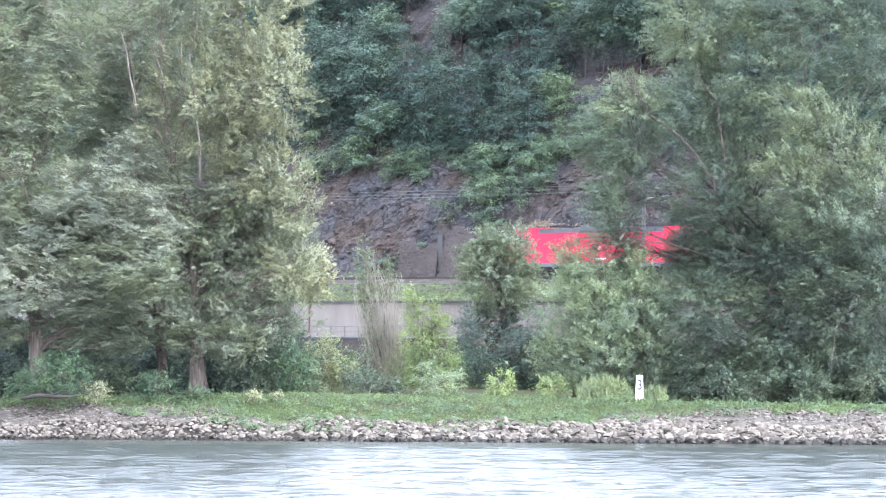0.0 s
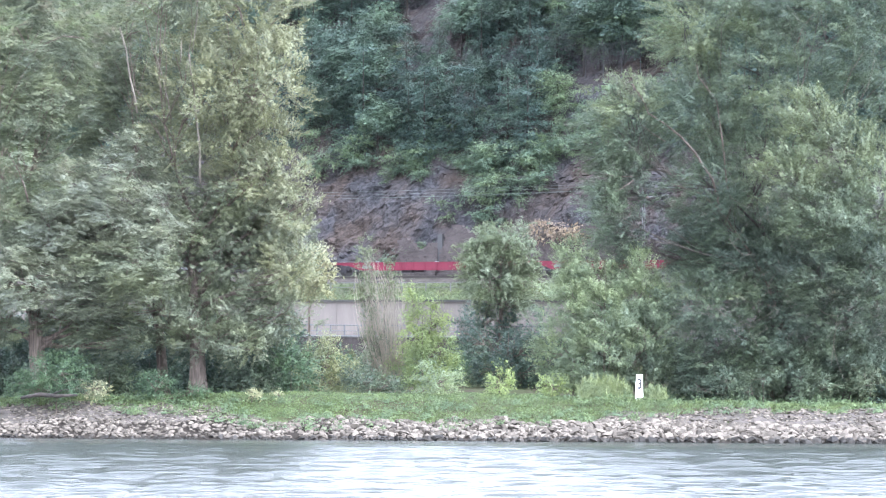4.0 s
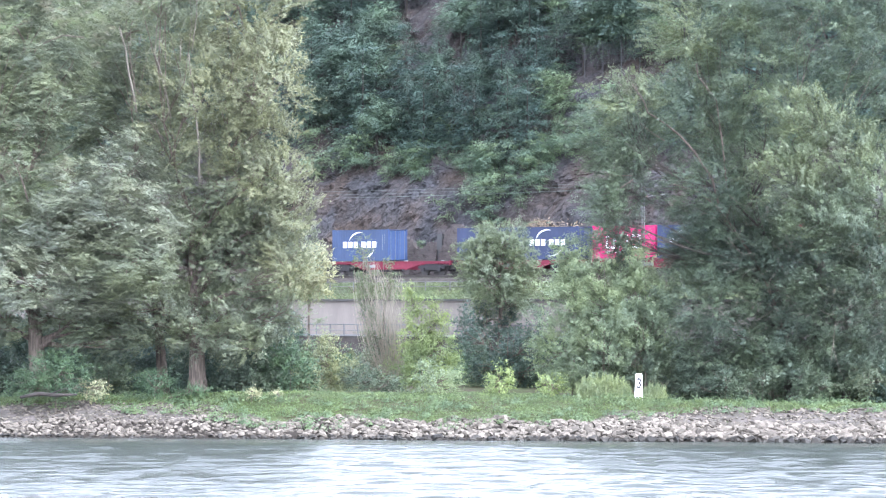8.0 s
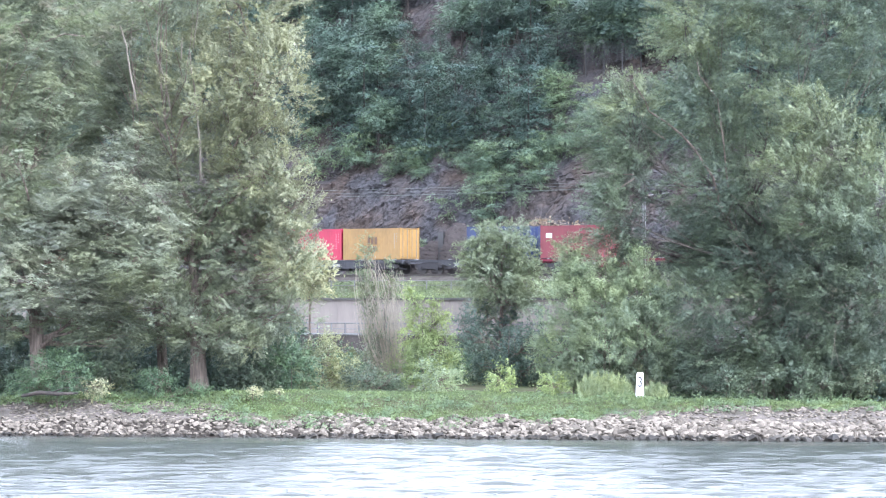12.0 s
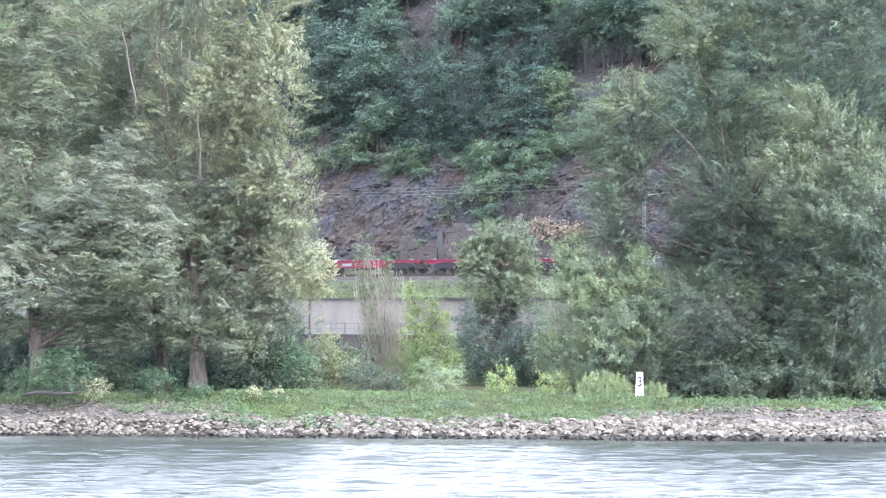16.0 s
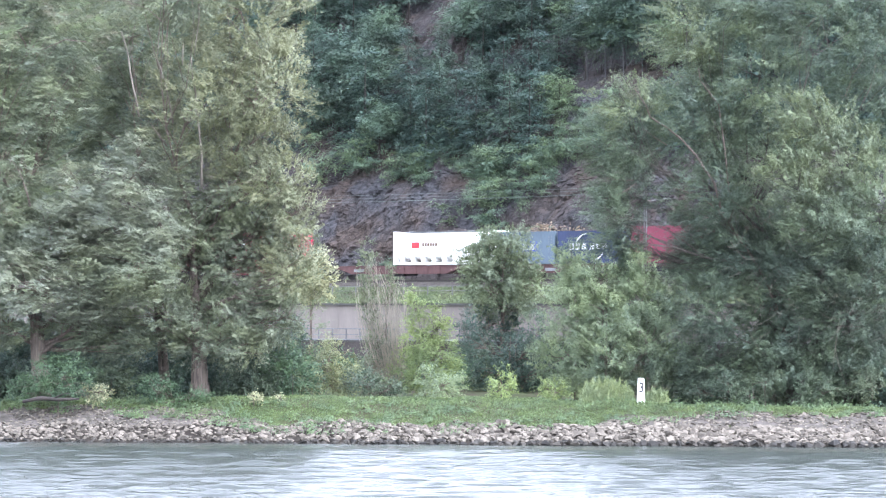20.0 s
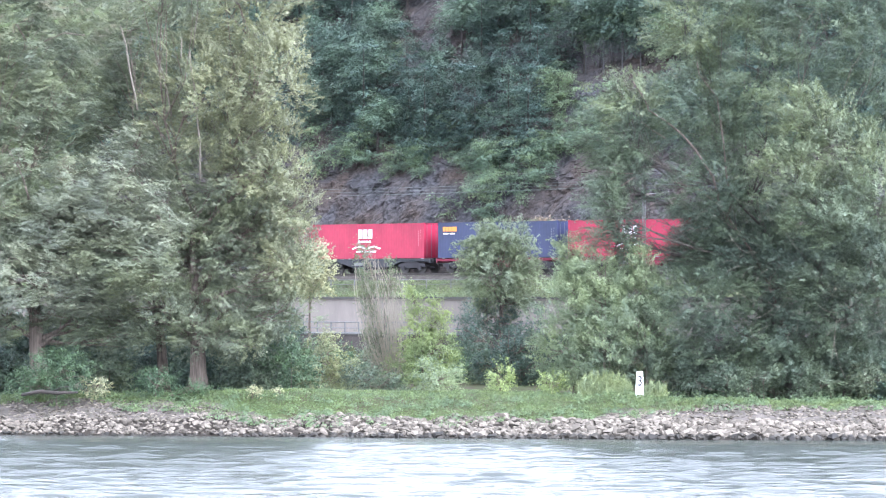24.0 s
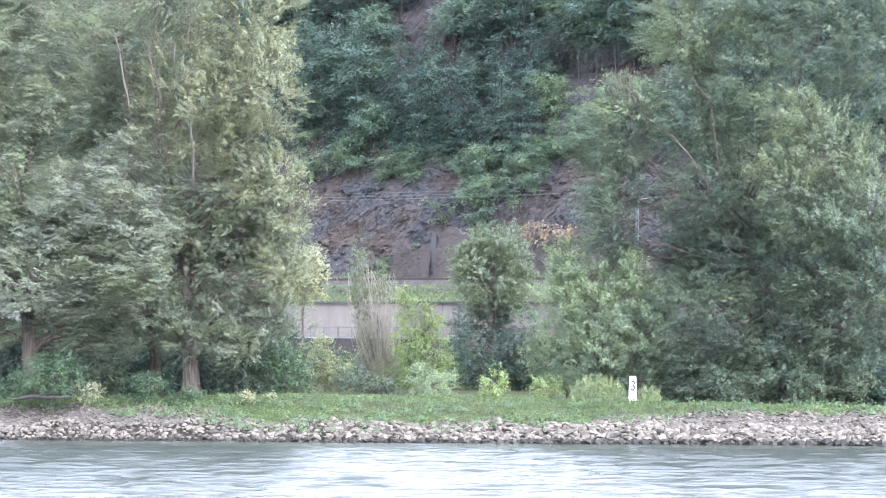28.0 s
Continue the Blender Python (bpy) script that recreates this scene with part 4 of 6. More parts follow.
    bare = solid("bare_shrub", b, M_TWIG, "leafless pale twigs of a dead shrub beside the slender poplar", "shrub")
    tree("young_maple", "young yellow-green tree below the road", -1.43, 258.0,
         ((-2.02, 257.74, 8.88, 0.67, 0.61, 1.35), (-1.82, 257.83, 6.82, 1.43, 1.28, 1.66), (-0.32, 257.77, 7.93, 0.71, 0.64, 1.43), (-0.08, 258.31, 5.95, 1.27, 1.14, 1.82), (-1.35, 257.78, 4.25, 2.30, 2.07, 1.59)), "lime", M_PALE, 32, 0.08, 400, 0.42, 0.12, sway=0.5)
    tree("elder_shrub", "dark green shrub thicket under the road", 4.74, 266.0,
         ((1.55, 266.25, 6.75, 0.98, 0.88, 1.96), (5.35, 266.16, 5.11, 1.47, 1.32, 1.96), (6.78, 265.67, 6.34, 0.98, 0.88, 2.25), (3.51, 266.23, 4.09, 1.72, 1.54, 1.47), (5.97, 266.35, 3.68, 1.63, 1.47, 1.39), (7.80, 265.73, 4.71, 1.02, 0.92, 2.04)), "dark", M_BARK, 33, 0.1, 230, 0.5, 0.15, category="shrub", sway=0.2)
    tree("flowering_tree", "small roadside tree with creamy yellow-green foliage", -10.40, 287.0,
         ((-10.40, 286.91, 12.29, 1.76, 1.59, 1.23), (-11.42, 286.70, 11.40, 1.76, 1.59, 1.54), (-9.43, 286.57, 11.18, 1.32, 1.19, 1.23), (-10.32, 286.51, 10.08, 1.76, 1.59, 0.88)), "cream", M_BARK, 34, 0.14, 170, 0.45, 0.2, sway=0.3)
    for k, (x, y, lobes, leaf, label) in enumerate((
            (*(3.83, 247.0), ((3.83, 247.16, 3.66, 1.02, 0.92, 1.21),), "lime", "bright lime-green bush on the grass bank"),
            (*(7.29, 246.0), ((7.29, 246.08, 3.46, 1.06, 0.95, 0.76),), "lime", "low lime-green bush on the grass bank"),
            (*(-0.34, 248.0), ((-0.34, 247.53, 3.71, 1.68, 1.51, 1.22),), "young", "loose green bush on the grass bank"),
            (*(-8.38, 255.0), ((-8.07, 255.44, 5.20, 1.41, 1.27, 1.57), (-7.01, 255.56, 4.03, 1.33, 1.20, 1.18), (-9.24, 254.46, 3.72, 1.18, 1.06, 0.98)), "yellowing", "yellowing shrub beside the poplars")) + (
            (*(-4.99, 252.0), ((-5.57, 252.26, 3.70, 1.55, 1.39, 0.93), (-3.64, 252.52, 3.24, 1.16, 1.05, 0.62)), "willow", "grey-green shrub at the foot of the bare twigs"),
            (*(-25.95, 247.0), ((-25.76, 247.41, 4.27, 2.28, 2.05, 1.59), (-27.47, 247.34, 3.51, 1.71, 1.54, 0.95), (-23.30, 247.23, 3.13, 0.91, 0.82, 0.61, "cream")), "weed_dark", "low dark green shrub in front of the forked poplar"),
            (*(-19.39, 248.0), ((-19.39, 248.07, 3.49, 1.52, 1.37, 0.91), (-16.91, 247.66, 2.91, 1.14, 1.03, 0.38)), "weed_dark", "low shrub at the foot of the poplar"),
            (*(18.89, 245.5), ((18.89, 244.79, 3.69, 1.43, 1.29, 0.98), (17.01, 245.81, 3.32, 0.98, 0.88, 0.60)), "willow", "grey-green shrub under the willow"),
            (*(25.06, 245.0), ((25.06, 244.70, 3.40, 1.35, 1.22, 0.75),), "willow_mid", "grey-green shrub under the willow"),
            (*(28.45, 245.0), ((28.45, 244.85, 3.71, 1.51, 1.35, 1.05),), "willow_light", "pale green shrub under the willow"),
            (*(-12.8, 246.5), ((-12.8, 246.5, 2.95, 0.33, 0.3, 0.42), (-12.3, 246.4, 2.8, 0.22, 0.22, 0.25)), "cream", "pale flowering weeds on the grass bank"),
            (*(-11.0, 246.6), ((-11.0, 246.6, 2.85, 0.25, 0.25, 0.32),), "cream", "pale flowering weeds on the grass bank"),
            (*(21.3, 244.6), ((21.3, 244.6, 3.9, 1.3, 1.0, 1.1), (20.0, 244.8, 3.2, 0.9, 0.8, 0.8)), "willow_mid", "pale green shrub under the willow"),
            (*(22.14, 246.0), ((21.95, 246.08, 2.96, 0.98, 0.88, 0.68), (20.25, 245.84, 3.15, 0.98, 0.88, 0.60)), "willow_mid", "grey-green shrub under the willow"))):
        tree("bush", label, x, y, lobes, leaf, M_BARK, 40 + k, 0.04, 300, 0.33, 0.125, category="bush", group="bushes on the bank", sway=0.4)


def understory():
    """Dark shrubs that close the wood's edge behind the bank."""
    rng = np.random.default_rng(17)
    for k in range(84):
        x = -40 + k * 0.95 + rng.uniform(-0.5, 0.5)
        back = rng.uniform(12, 24)
        if -10 < x < 16:
            back += 15
        y = 238 - 0.166 * x + back
        r = rng.uniform(1.2, 2.4) * (1.0 if abs(x) > 10 else 0.7)
        zz = zg(x, y)
        lobes = ((x, y, zz + r * 0.75, r, r, r * 0.9), (x + rng.uniform(-1, 1), y, zz + r * 1.4, r * 0.7, r * 0.7, r * 0.7))
        # Outer shrubs get a paler leaf, painting in light that comes through the crowns.
        leaf = ("willow", "willow_deep" if abs(x) < 14 else "willow_mid", "dark", "weed_dark")[int(rng.integers(4))]
        tree("undergrowth_shrub", "dense green shrub in the shade of the trees", x, y, lobes, leaf, M_BARK, 100 + k, 0.05, 110, 0.5, 0.2,
             category="shrub", group="undergrowth along the bank", sway=0, joined=True)


def thicket():
    """Taller shrubs behind the old poplars, which close the view to the road."""
    rng = np.random.default_rng(19)
    for k in range(26):
        x = -36 + k * 0.98 + rng.uniform(-0.4, 0.4)
        y = 238 - 0.166 * x + rng.uniform(19, 27)
        zz, r = zg(x, y), rng.uniform(1.3, 1.9)
        lobes = tuple((x + rng.uniform(-0.6, 0.6), y, zz + h, r, r, 1.3) for h in (1.2, 3.0, 4.6))
        tree("hawthorn_shrub", "tall dense blue-green shrub behind the poplars", x, y, lobes, ("dark", "willow_mid", "willow")[int(rng.integers(3))], M_BARK, 400 + k, 0.06, 120, 0.5, 0.2,
             category="shrub", group="thicket behind the poplars", sway=0, joined=True)


def road_hedge():
    """Rough shrubs on the bank below the road."""
    rng = np.random.default_rng(27)
    for k in range(34):
        s, d = -26 + k * 1.35, rng.uniform(-22, -17.6)
        x, y = beside(s, d)
        r = rng.uniform(0.8, 1.3)
        z = zg(x, y)
        tree("hedge_shrub", "rough grey-green shrub on the slope below the road", x, y, ((x, y, z + r * 0.6, r, r, r * 0.8), (x + 0.8, y, z + r * 0.4, r * 0.8, r * 0.8, r * 0.6)),
             ("willow", "dark", "willow", "robinia")[int(rng.integers(4))], M_BARK, 300 + k, 0.04, 120, 0.42, 0.18, category="shrub", group="shrubs below the road", sway=0, joined=True)


def hill_wood():
    """Trees and shrubs on the slope above the cutting; a few forms, set out many times."""
    rng = np.random.default_rng(23)
    forms = []
    for k, (kind, leaf, h, r) in enumerate((("beech", "hill", 8.5, 3.0), ("beech", "hill_light", 7.5, 2.6), ("spruce", "hill", 9.0, 2.6), ("beech", "dark", 8.0, 2.8), ("spruce", "hill_deep", 10.0, 2.8), ("beech", "hill_green", 6.5, 2.3), ("hazel", "hill_green", 3.6, 1.7), ("hazel", "hill_light", 3.0, 1.6))):
        lobes = []
        if kind == "spruce":
            for j in range(9):
                t = j / 8
                lobes.append((rng.uniform(-0.3, 0.3), rng.uniform(-0.3, 0.3), 1.2 + t * (h - 2.0), r * (1 - 0.8 * t), r * (1 - 0.8 * t), 0.5))
        else:
            for j in range(7 if kind == "beech" else 3):
                a = rng.uniform(0, 6.28)
                q = rng.uniform(0.15, 0.65) * r
                lobes.append((q * math.cos(a), q * math.sin(a), h * rng.uniform(0.35, 0.85), r * rng.uniform(0.45, 0.7), r * rng.uniform(0.45, 0.7), h * rng.uniform(0.12, 0.2)))
        label = {"beech": "broadleaf tree in dull green on the steep hillside", "spruce": "dark conifer on the steep hillside", "hazel": "low green shrub clinging to the rocky slope"}[kind]
        name = {"beech": "hillside_tree", "spruce": "conifer", "hazel": "hillside_shrub"}[kind]
        t = tree(name, label, 0, 0, lobes, leaf, M_ROT, 60 + k, 0.16 if kind != "hazel" else 0.05, 90 if kind != "spruce" else 85, 0.78, 0.225, 0.42, flat=0.3, wind=(0, 0, -0.25 if kind == "spruce" else 0.1),
                 category="shrub" if kind == "hazel" else "tree", group="hillside wood", sway=0, joined=True, z=0)
        forms.append((t, kind))
    used = [False] * len(forms)

    def put(s, d, i, size):
        t, kind = forms[i]
        x, y = beside(s, d)
        z = float(np.interp(d, *zip(*CUT))) - (1.3 if kind != "hazel" else 0.4)
        m = pose(x, y, z, 0, 0, rng.uniform(0, 360))
        if not used[i]:
            used[i] = True
            t.matrix_basis = m
            t.scale = (size, size, size)
        else:
            c = copy_thing(t, m)
            c.scale = (size, size, size)

    placed = []
    for _ in range(5000):
        s, d = rng.uniform(-60, 42), 13 + 24 * rng.random() ** 1.2
        bare = (abs(s + 22.8) < 3.8 and 18 < d < 40) or (abs(s - 8.2) < 1.3 and 13 < d < 19) or (abs(s - 2.30) < 4.6 and 12.5 < d < 21)
        if bare or any((s - a) ** 2 + (d - e) ** 2 < 2.6 ** 2 for a, e in placed):
            continue
        if d < 17 and rng.random() < 0.4:
            continue
        placed.append((s, d))
        put(s, d, (0, 1, 2, 3, 4, 4, 2, 5 if s > -14 else 0)[int(rng.integers(8))], rng.uniform(0.75, 1.15))
        if len(placed) > 250:
            break
    for _ in range(130):
        s, d = rng.uniform(-34, 34), rng.uniform(9.2, 17)
        if d < 11.5 and not (-6 < s < 5 or s > 16 or s < -22):
            continue
        put(s, d, 6 + int(rng.integers(2)), rng.uniform(0.45, 0.95))
    for _ in range(40):
        put(rng.uniform(-17, -7), rng.uniform(10.5, 14), 6 + int(rng.integers(2)), rng.uniform(0.4, 0.7))
    for _ in range(46):
        put(rng.uniform(-8.5, 1.5), rng.uniform(8.6, 12.5), 6 + int(rng.integers(2)), rng.uniform(0.45, 0.85))
    for _ in range(7):
        put(-14.26 + rng.uniform(-1.6, 1.6), rng.uniform(6.4, 7.2), 6 + int(rng.integers(2)), rng.uniform(0.4, 0.6))
    for k in range(5):
        put(-1.6 + 1.3 * k, rng.uniform(21.0, 22.0), (5, 1, 5, 1, 0)[k], 0.9)
    for _ in range(26):
        put(3.26 + rng.uniform(-4.5, 4), rng.uniform(12, 17.5), 6 + int(rng.integers(2)), rng.uniform(0.45, 0.8))
    for _ in range(14):
        put(rng.uniform(-27, -19), rng.uniform(15, 22), 6 + int(rng.integers(2)), rng.uniform(0.5, 0.9))
    for i, (t, kind) in enumerate(forms):
        if not used[i]:
            put(40 + i, 30, i, 0.8)
    for _ in range(6):
        put(rng.uniform(-12, -8.5), rng.uniform(7.0, 8.2), 6 + int(rng.integers(2)), rng.uniform(0.3, 0.5))
    for _ in range(6):
        put(rng.uniform(-7, 6), rng.uniform(7.6, 8.6), 6 + int(rng.integers(2)), rng.uniform(0.3, 0.45))
    x, y = beside(6.04, 6.4)
    tree("withered_shrub", "rust-brown withered shrub on the cutting wall", x, y, tuple((*beside(6.04 + a, 5.6), z, r, 0.8, 0.75) for a, z, r in ((-1.6, 14.9, 1.3), (0.4, 14.6, 1.5), (2.0, 14.3, 1.2))),
         "rust", M_PALE, 77, 0.05, 90, 0.4, 0.2, category="shrub", sway=0, z=12.5)


def bank_grass():
    rng = np.random.default_rng(31)
    n = 190000
    x = rng.uniform(-36, 34, n)
    lo = 1.75 + 0.5 * np.sin(x * 1.1) * np.sin(x * 0.37) + 4.1 * np.clip((np.abs(x + 3.0) - 9) / 12, 0, 1)
    ds = lo + rng.random(n) ** 0.8 * (14 - lo)
    keep = fbm(x * 0.7, ds * 0.9, 0, 3, 91) > -0.05 - (ds - lo) * 0.4
    x, ds = x[keep], ds[keep]
    y = 238 - 0.166 * x + ds / 0.9865
    z = ground_z(x, y)
    n = len(x)
    C = np.stack((x, y, z + rng.uniform(0.02, 0.22, n)), -1)
    N = rng.normal(size=(n, 3)) * 0.6 + np.array((0, -0.5, 0.7))
    solid("grass", leaf_mesh("grass", C, N, 0.125, 0.4, LEAF["grass"], rng, hang=-1.2), None, "short green grass and weeds on the bank crest", "grass", kind="stuff")
    # weeds in low tufts
    k = 380
    cx = rng.uniform(-34, 32, k)
    cd = 1.2 + 4.0 * np.clip((np.abs(cx + 3.0) - 9) / 12, 0, 1) + rng.random(k) * 6
    cy = 238 - 0.166 * cx + cd / 0.9865
    cz = ground_z(cx, cy)
    i = np.repeat(np.arange(k), 45)
    w = rng.normal(size=(len(i), 3)) * (rng.uniform(0.1, 0.26, k)[i])[:, None]
    C = np.stack((cx[i] + w[:, 0] * 1.6, cy[i] + w[:, 1], cz[i] + 0.08 + np.abs(w[:, 2]) * 1.2), -1)
    solid("weeds", leaf_mesh("weeds", C, w + np.array((0, -0.1, 0.2)), 0.15, 0.6, LEAF["weed"], rng), None, "low leafy weeds in the bank grass", "weeds", kind="stuff")
    # tall pale grass around the marker
    for k, (u0, u1) in enumerate(((8.92, 12.62), (13.38, 14.96))):
        n = 6500 if k == 0 else 2000
        x = rng.uniform(u0, u1, n)
        y = 246 + rng.normal(size=n) * 0.7
        z = ground_z(x, y)
        mid = 1 - np.abs((x - (u0 + u1) / 2) / (u1 - u0) * 2) ** 4 * 0.5 + 0.25 * np.sin(x * 9) * np.sin(x * 23)
        h = rng.random(n) ** 1.3 * (1.5 if k == 0 else 1.05) * mid + 0.1
        C = np.stack((x, y, z + h), -1)
        N = rng.normal(size=(n, 3)) * 0.9 + np.array((0, -0.6, 0.3))
        me = leaf_mesh("tall_grass", C, N, 0.34, 0.12, LEAF["reed"], rng, hang=-2.6)
        solid("tall_grass", me, None, "clump of tall pale grass beside the marker post", "grass", kind="stuff")


def fallen_log():
    b = Shape().tube([(-28.2, 245.9, 2.55), (-27.0, 245.8, 2.8), (-25.8, 245.7, 2.7), (-24.4, 245.6, 2.75)], [0.1, 0.14, 0.13, 0.06], 8)
    b.tube([(-26.2, 245.75, 2.75), (-25.4, 245.6, 3.1), (-24.9, 245.6, 3.15)], [0.06, 0.04, 0.02], 6)
    solid("fallen_branch", b, M_ROT, "dark fallen branch lying on the bank under the poplars", "branch", smooth=True)


trees_left()
trees_right()
trees_middle()
understory()
thicket()
road_hedge()
hill_wood()
bank_grass()
fallen_log()


def marker():
    x, y = 13.03, 244.5
    z = zg(x, y)
    post = thing("kilometre_marker", pose(x, y, z, 0, 0, 8), "white tapered river distance board with a black 3", "sign")
    b = Shape().prism(((-0.29, -0.1), (0.27, -0.1), (0.22, 1.80), (-0.18, 1.80)), -0.06, 0.06)
    part("board", b, M_WHITE, post)
    txt = bpy.data.curves.new("digit", "FONT")
    txt.body, txt.size, txt.extrude, txt.align_x = "3", 0.95, 0.006, "CENTER"
    txt.offset = 0.03
    shape = bpy.data.objects.new("digit_form", txt)
    me = bpy.data.meshes.new_from_object(shape)
    bpy.data.objects.remove(shape)
    me.materials.clear()
    me.materials.append(M_BLACK)
    d = new("digit", me)
    d.parent = post
    d.matrix_basis = pose(0.02, -0.07, 0.86, 90, 0, 0) @ Matrix.Diagonal((0.75, 1, 1, 1))
    d["label"] = "black digit 3"


marker()


def rockfall_net():
    net = thing("rockfall_net", Matrix(), "dark wire rockfall net on steel posts across the slope", "net")
    s0, d0, z0, h, n = 0.9, 19.6, 29.1, 2.1, 4

    def spot(a, b):
        """a along the net, b up it; the top cable sags between the posts."""
        sag = 0.45 * (1 - (2 * ((a * (n - 1)) % 1.0) - 1) ** 2)
        return (*beside(s0 - 3.0 + 6.0 * a, d0 - 0.15 + 0.5 * (1 - b)), z0 + 0.5 * a + b * (h - sag))

    for k in range(n):
        p = Vector(spot(k / (n - 1) * 0.999, 0))
        part("post", Shape().tube([p + Vector((0, 0, -2.5)), p + Vector((0.0, 0, h * 0.7)), p + Vector((-0.12, -0.15, h + 0.1))], 0.04, 6), M_BLACK, net)
    steps = np.linspace(0, 0.999, 25)
    for a, count in ((0, 64), (1, 24)):
        b = Shape()
        for t in np.linspace(0, 0.999, count):
            b.tube([spot(t, q) for q in (0, 1)] if a == 0 else [spot(q, t) for q in steps], 0.008, 4)
        part("wire_mesh", b, M_BLACK, net)


rockfall_net()


def overhead_line():
    for k, s in enumerate((21.90, 21.90 - 62, 21.90 + 62)):
        x, y = beside(s, -3.2)
        m = thing("catenary_mast", pose(x, y, 10.0, 0, 0, math.degrees(track_at(s)[2])), "grey lattice steel catenary mast beside the track", "mast", "catenary masts")
        for a in (-0.11, 0.11):
            part("upright", Shape().box(a - 0.025, a + 0.025, -0.04, 0.04, 0, 8.0), M_GALV, m)
        b = Shape()
        for j in range(16):
            z = 0.3 + j * 0.5
            b.tube([(-0.11, 0, z), (0.11, 0, z + 0.5)] if j % 2 else [(0.11, 0, z), (-0.11, 0, z + 0.5)], 0.014, 4)
        part("lacing", b, M_GALV, m)
        part("arm", Shape().tube([(0, 0, 7.0), (0, 3.2, 7.3)], 0.04, 6), M_GALV, m)
        part("insulator", Shape().tube([(0, 0.25, 7.0), (0, 0.6, 7.05)], 0.07, 8), M_BARK, m)
    for d, zz, sag in ((0.0, 7.35, 0.25), (-3.2, 7.0, 0.3), (-2.9, 6.75, 0.3), (1.4, 6.9, 0.3)):
        b = Shape()
        pts = []
        for s in np.arange(-112, 83.1, 3.1):
            ph = ((s - 21.90) / 62) % 1.0
            pts.append((*beside(float(s), d), RAIL_TOP + zz - sag * 4 * ph * (1 - ph)))
        solid("overhead_wire", b.tube(pts, 0.012, 4), M_WIRE, "thin grey-green overhead wire along the railway", "wire", "overhead wires")


overhead_line()

# ---- the goods train ----
# local axes: x back along the train, y to the hill, z up from the rail
TRAIN = []


def paint(name, color, rough=0.5, vary=0.16):
    return material(name, color, rough, scale=0.7, vary=vary, bump=0.06, fine=8, second=tuple(c * 0.78 for c in color), stretch=(1, 1, 0.5), patch=0.42, spec=0.2)


P_LOCO = paint("traffic_red_paint", (0.394, 0.0102, 0.0408), 0.45, 0.08)
P_GREY = paint("roof_grey", (0.0612, 0.0626, 0.0707))
P_SKIRT = paint("skirt_grey", (0.1, 0.105, 0.115))
P_LIGHT = paint("light_grey_frame", (0.154, 0.154, 0.159))
P_EMBLEM = paint("emblem_pink", (0.449, 0.177, 0.19))
P_DARK = paint("bogie_black", (0.0241, 0.0222, 0.0241), 0.8)
P_WHEEL = paint("wheel_steel", (0.03, 0.027, 0.025), 0.6)
P_GLASS = material("dark_glass", (0.0163, 0.0177, 0.0218), 0.15, vary=0.05, bump=0, spec=0.25)
P_LAMP = paint("lamp_white", (0.85, 0.85, 0.82), 0.4, 0.04)
WAGON = {"brown": paint("wagon_brown", (0.0626, 0.0435, 0.0422), 0.8, 0.3), "black": paint("wagon_black", (0.0367, 0.0367, 0.0405), 0.8, 0.3),
         "red": paint("wagon_red", (0.117, 0.0125, 0.0272), 0.65, 0.25), "rust": paint("wagon_rust", (0.0707, 0.036, 0.034), 0.75, 0.3),
         "grey": paint("wagon_grey", (0.121, 0.118, 0.118), 0.75, 0.3), "blue": paint("wagon_blue_grey", (0.068, 0.0734, 0.0802), 0.75, 0.3)}
BOX = {"blue": paint("container_blue", (0.0235, 0.0402, 0.0894)), "navy": paint("container_navy", (0.0202, 0.0288, 0.0673)), "pink": paint("container_magenta", (0.333, 0.0116, 0.0898)),
       "oxide": paint("container_oxide_red", (0.114, 0.0231, 0.029)), "brick": paint("container_brick_red", (0.152, 0.0214, 0.023)), "wine": paint("container_wine_red", (0.121, 0.0203, 0.0367)),
       "red": paint("container_red", (0.218, 0.0135, 0.0367)), "ochre": paint("container_ochre", (0.17, 0.103, 0.0354)), "steel": paint("container_blue_grey", (0.0707, 0.0952, 0.12)),
       "dblue": paint("container_dark_blue", (0.0214, 0.0269, 0.0612)), "white": paint("container_white", (0.78, 0.77, 0.73)), "maroon": paint("silo_maroon", (0.0598, 0.0328, 0.0328))}
INK_WHITE, INK_DARK = paint("sign_white", (0.571, 0.571, 0.585), 0.5, 0.05), paint("sign_brown", (0.0816, 0.0476, 0.0272), 0.5, 0.05)
INK_ORANGE, INK_BLUE, INK_RED = paint("sign_orange", (0.507, 0.189, 0.0339)), paint("sign_blue", (0.0271, 0.0405, 0.236)), paint("sign_red", (0.473, 0.0203, 0.0271))
P_GREEN = paint("green_box", (0.0203, 0.149, 0.0946))


def wheelset(parent, x):
    """Two wheels on an axle, cut into the wagon's own space."""
    w = part("wheelset", Shape().tube([(x, -0.9, 0.46), (x, 0.9, 0.46)], 0.09, 8), P_DARK, parent)
    for y in (-0.75, 0.75):
        part("wheel", Shape().tube([(x, y - 0.06, 0.46), (x, y + 0.06, 0.46)], 0.46, 18), P_WHEEL, w)


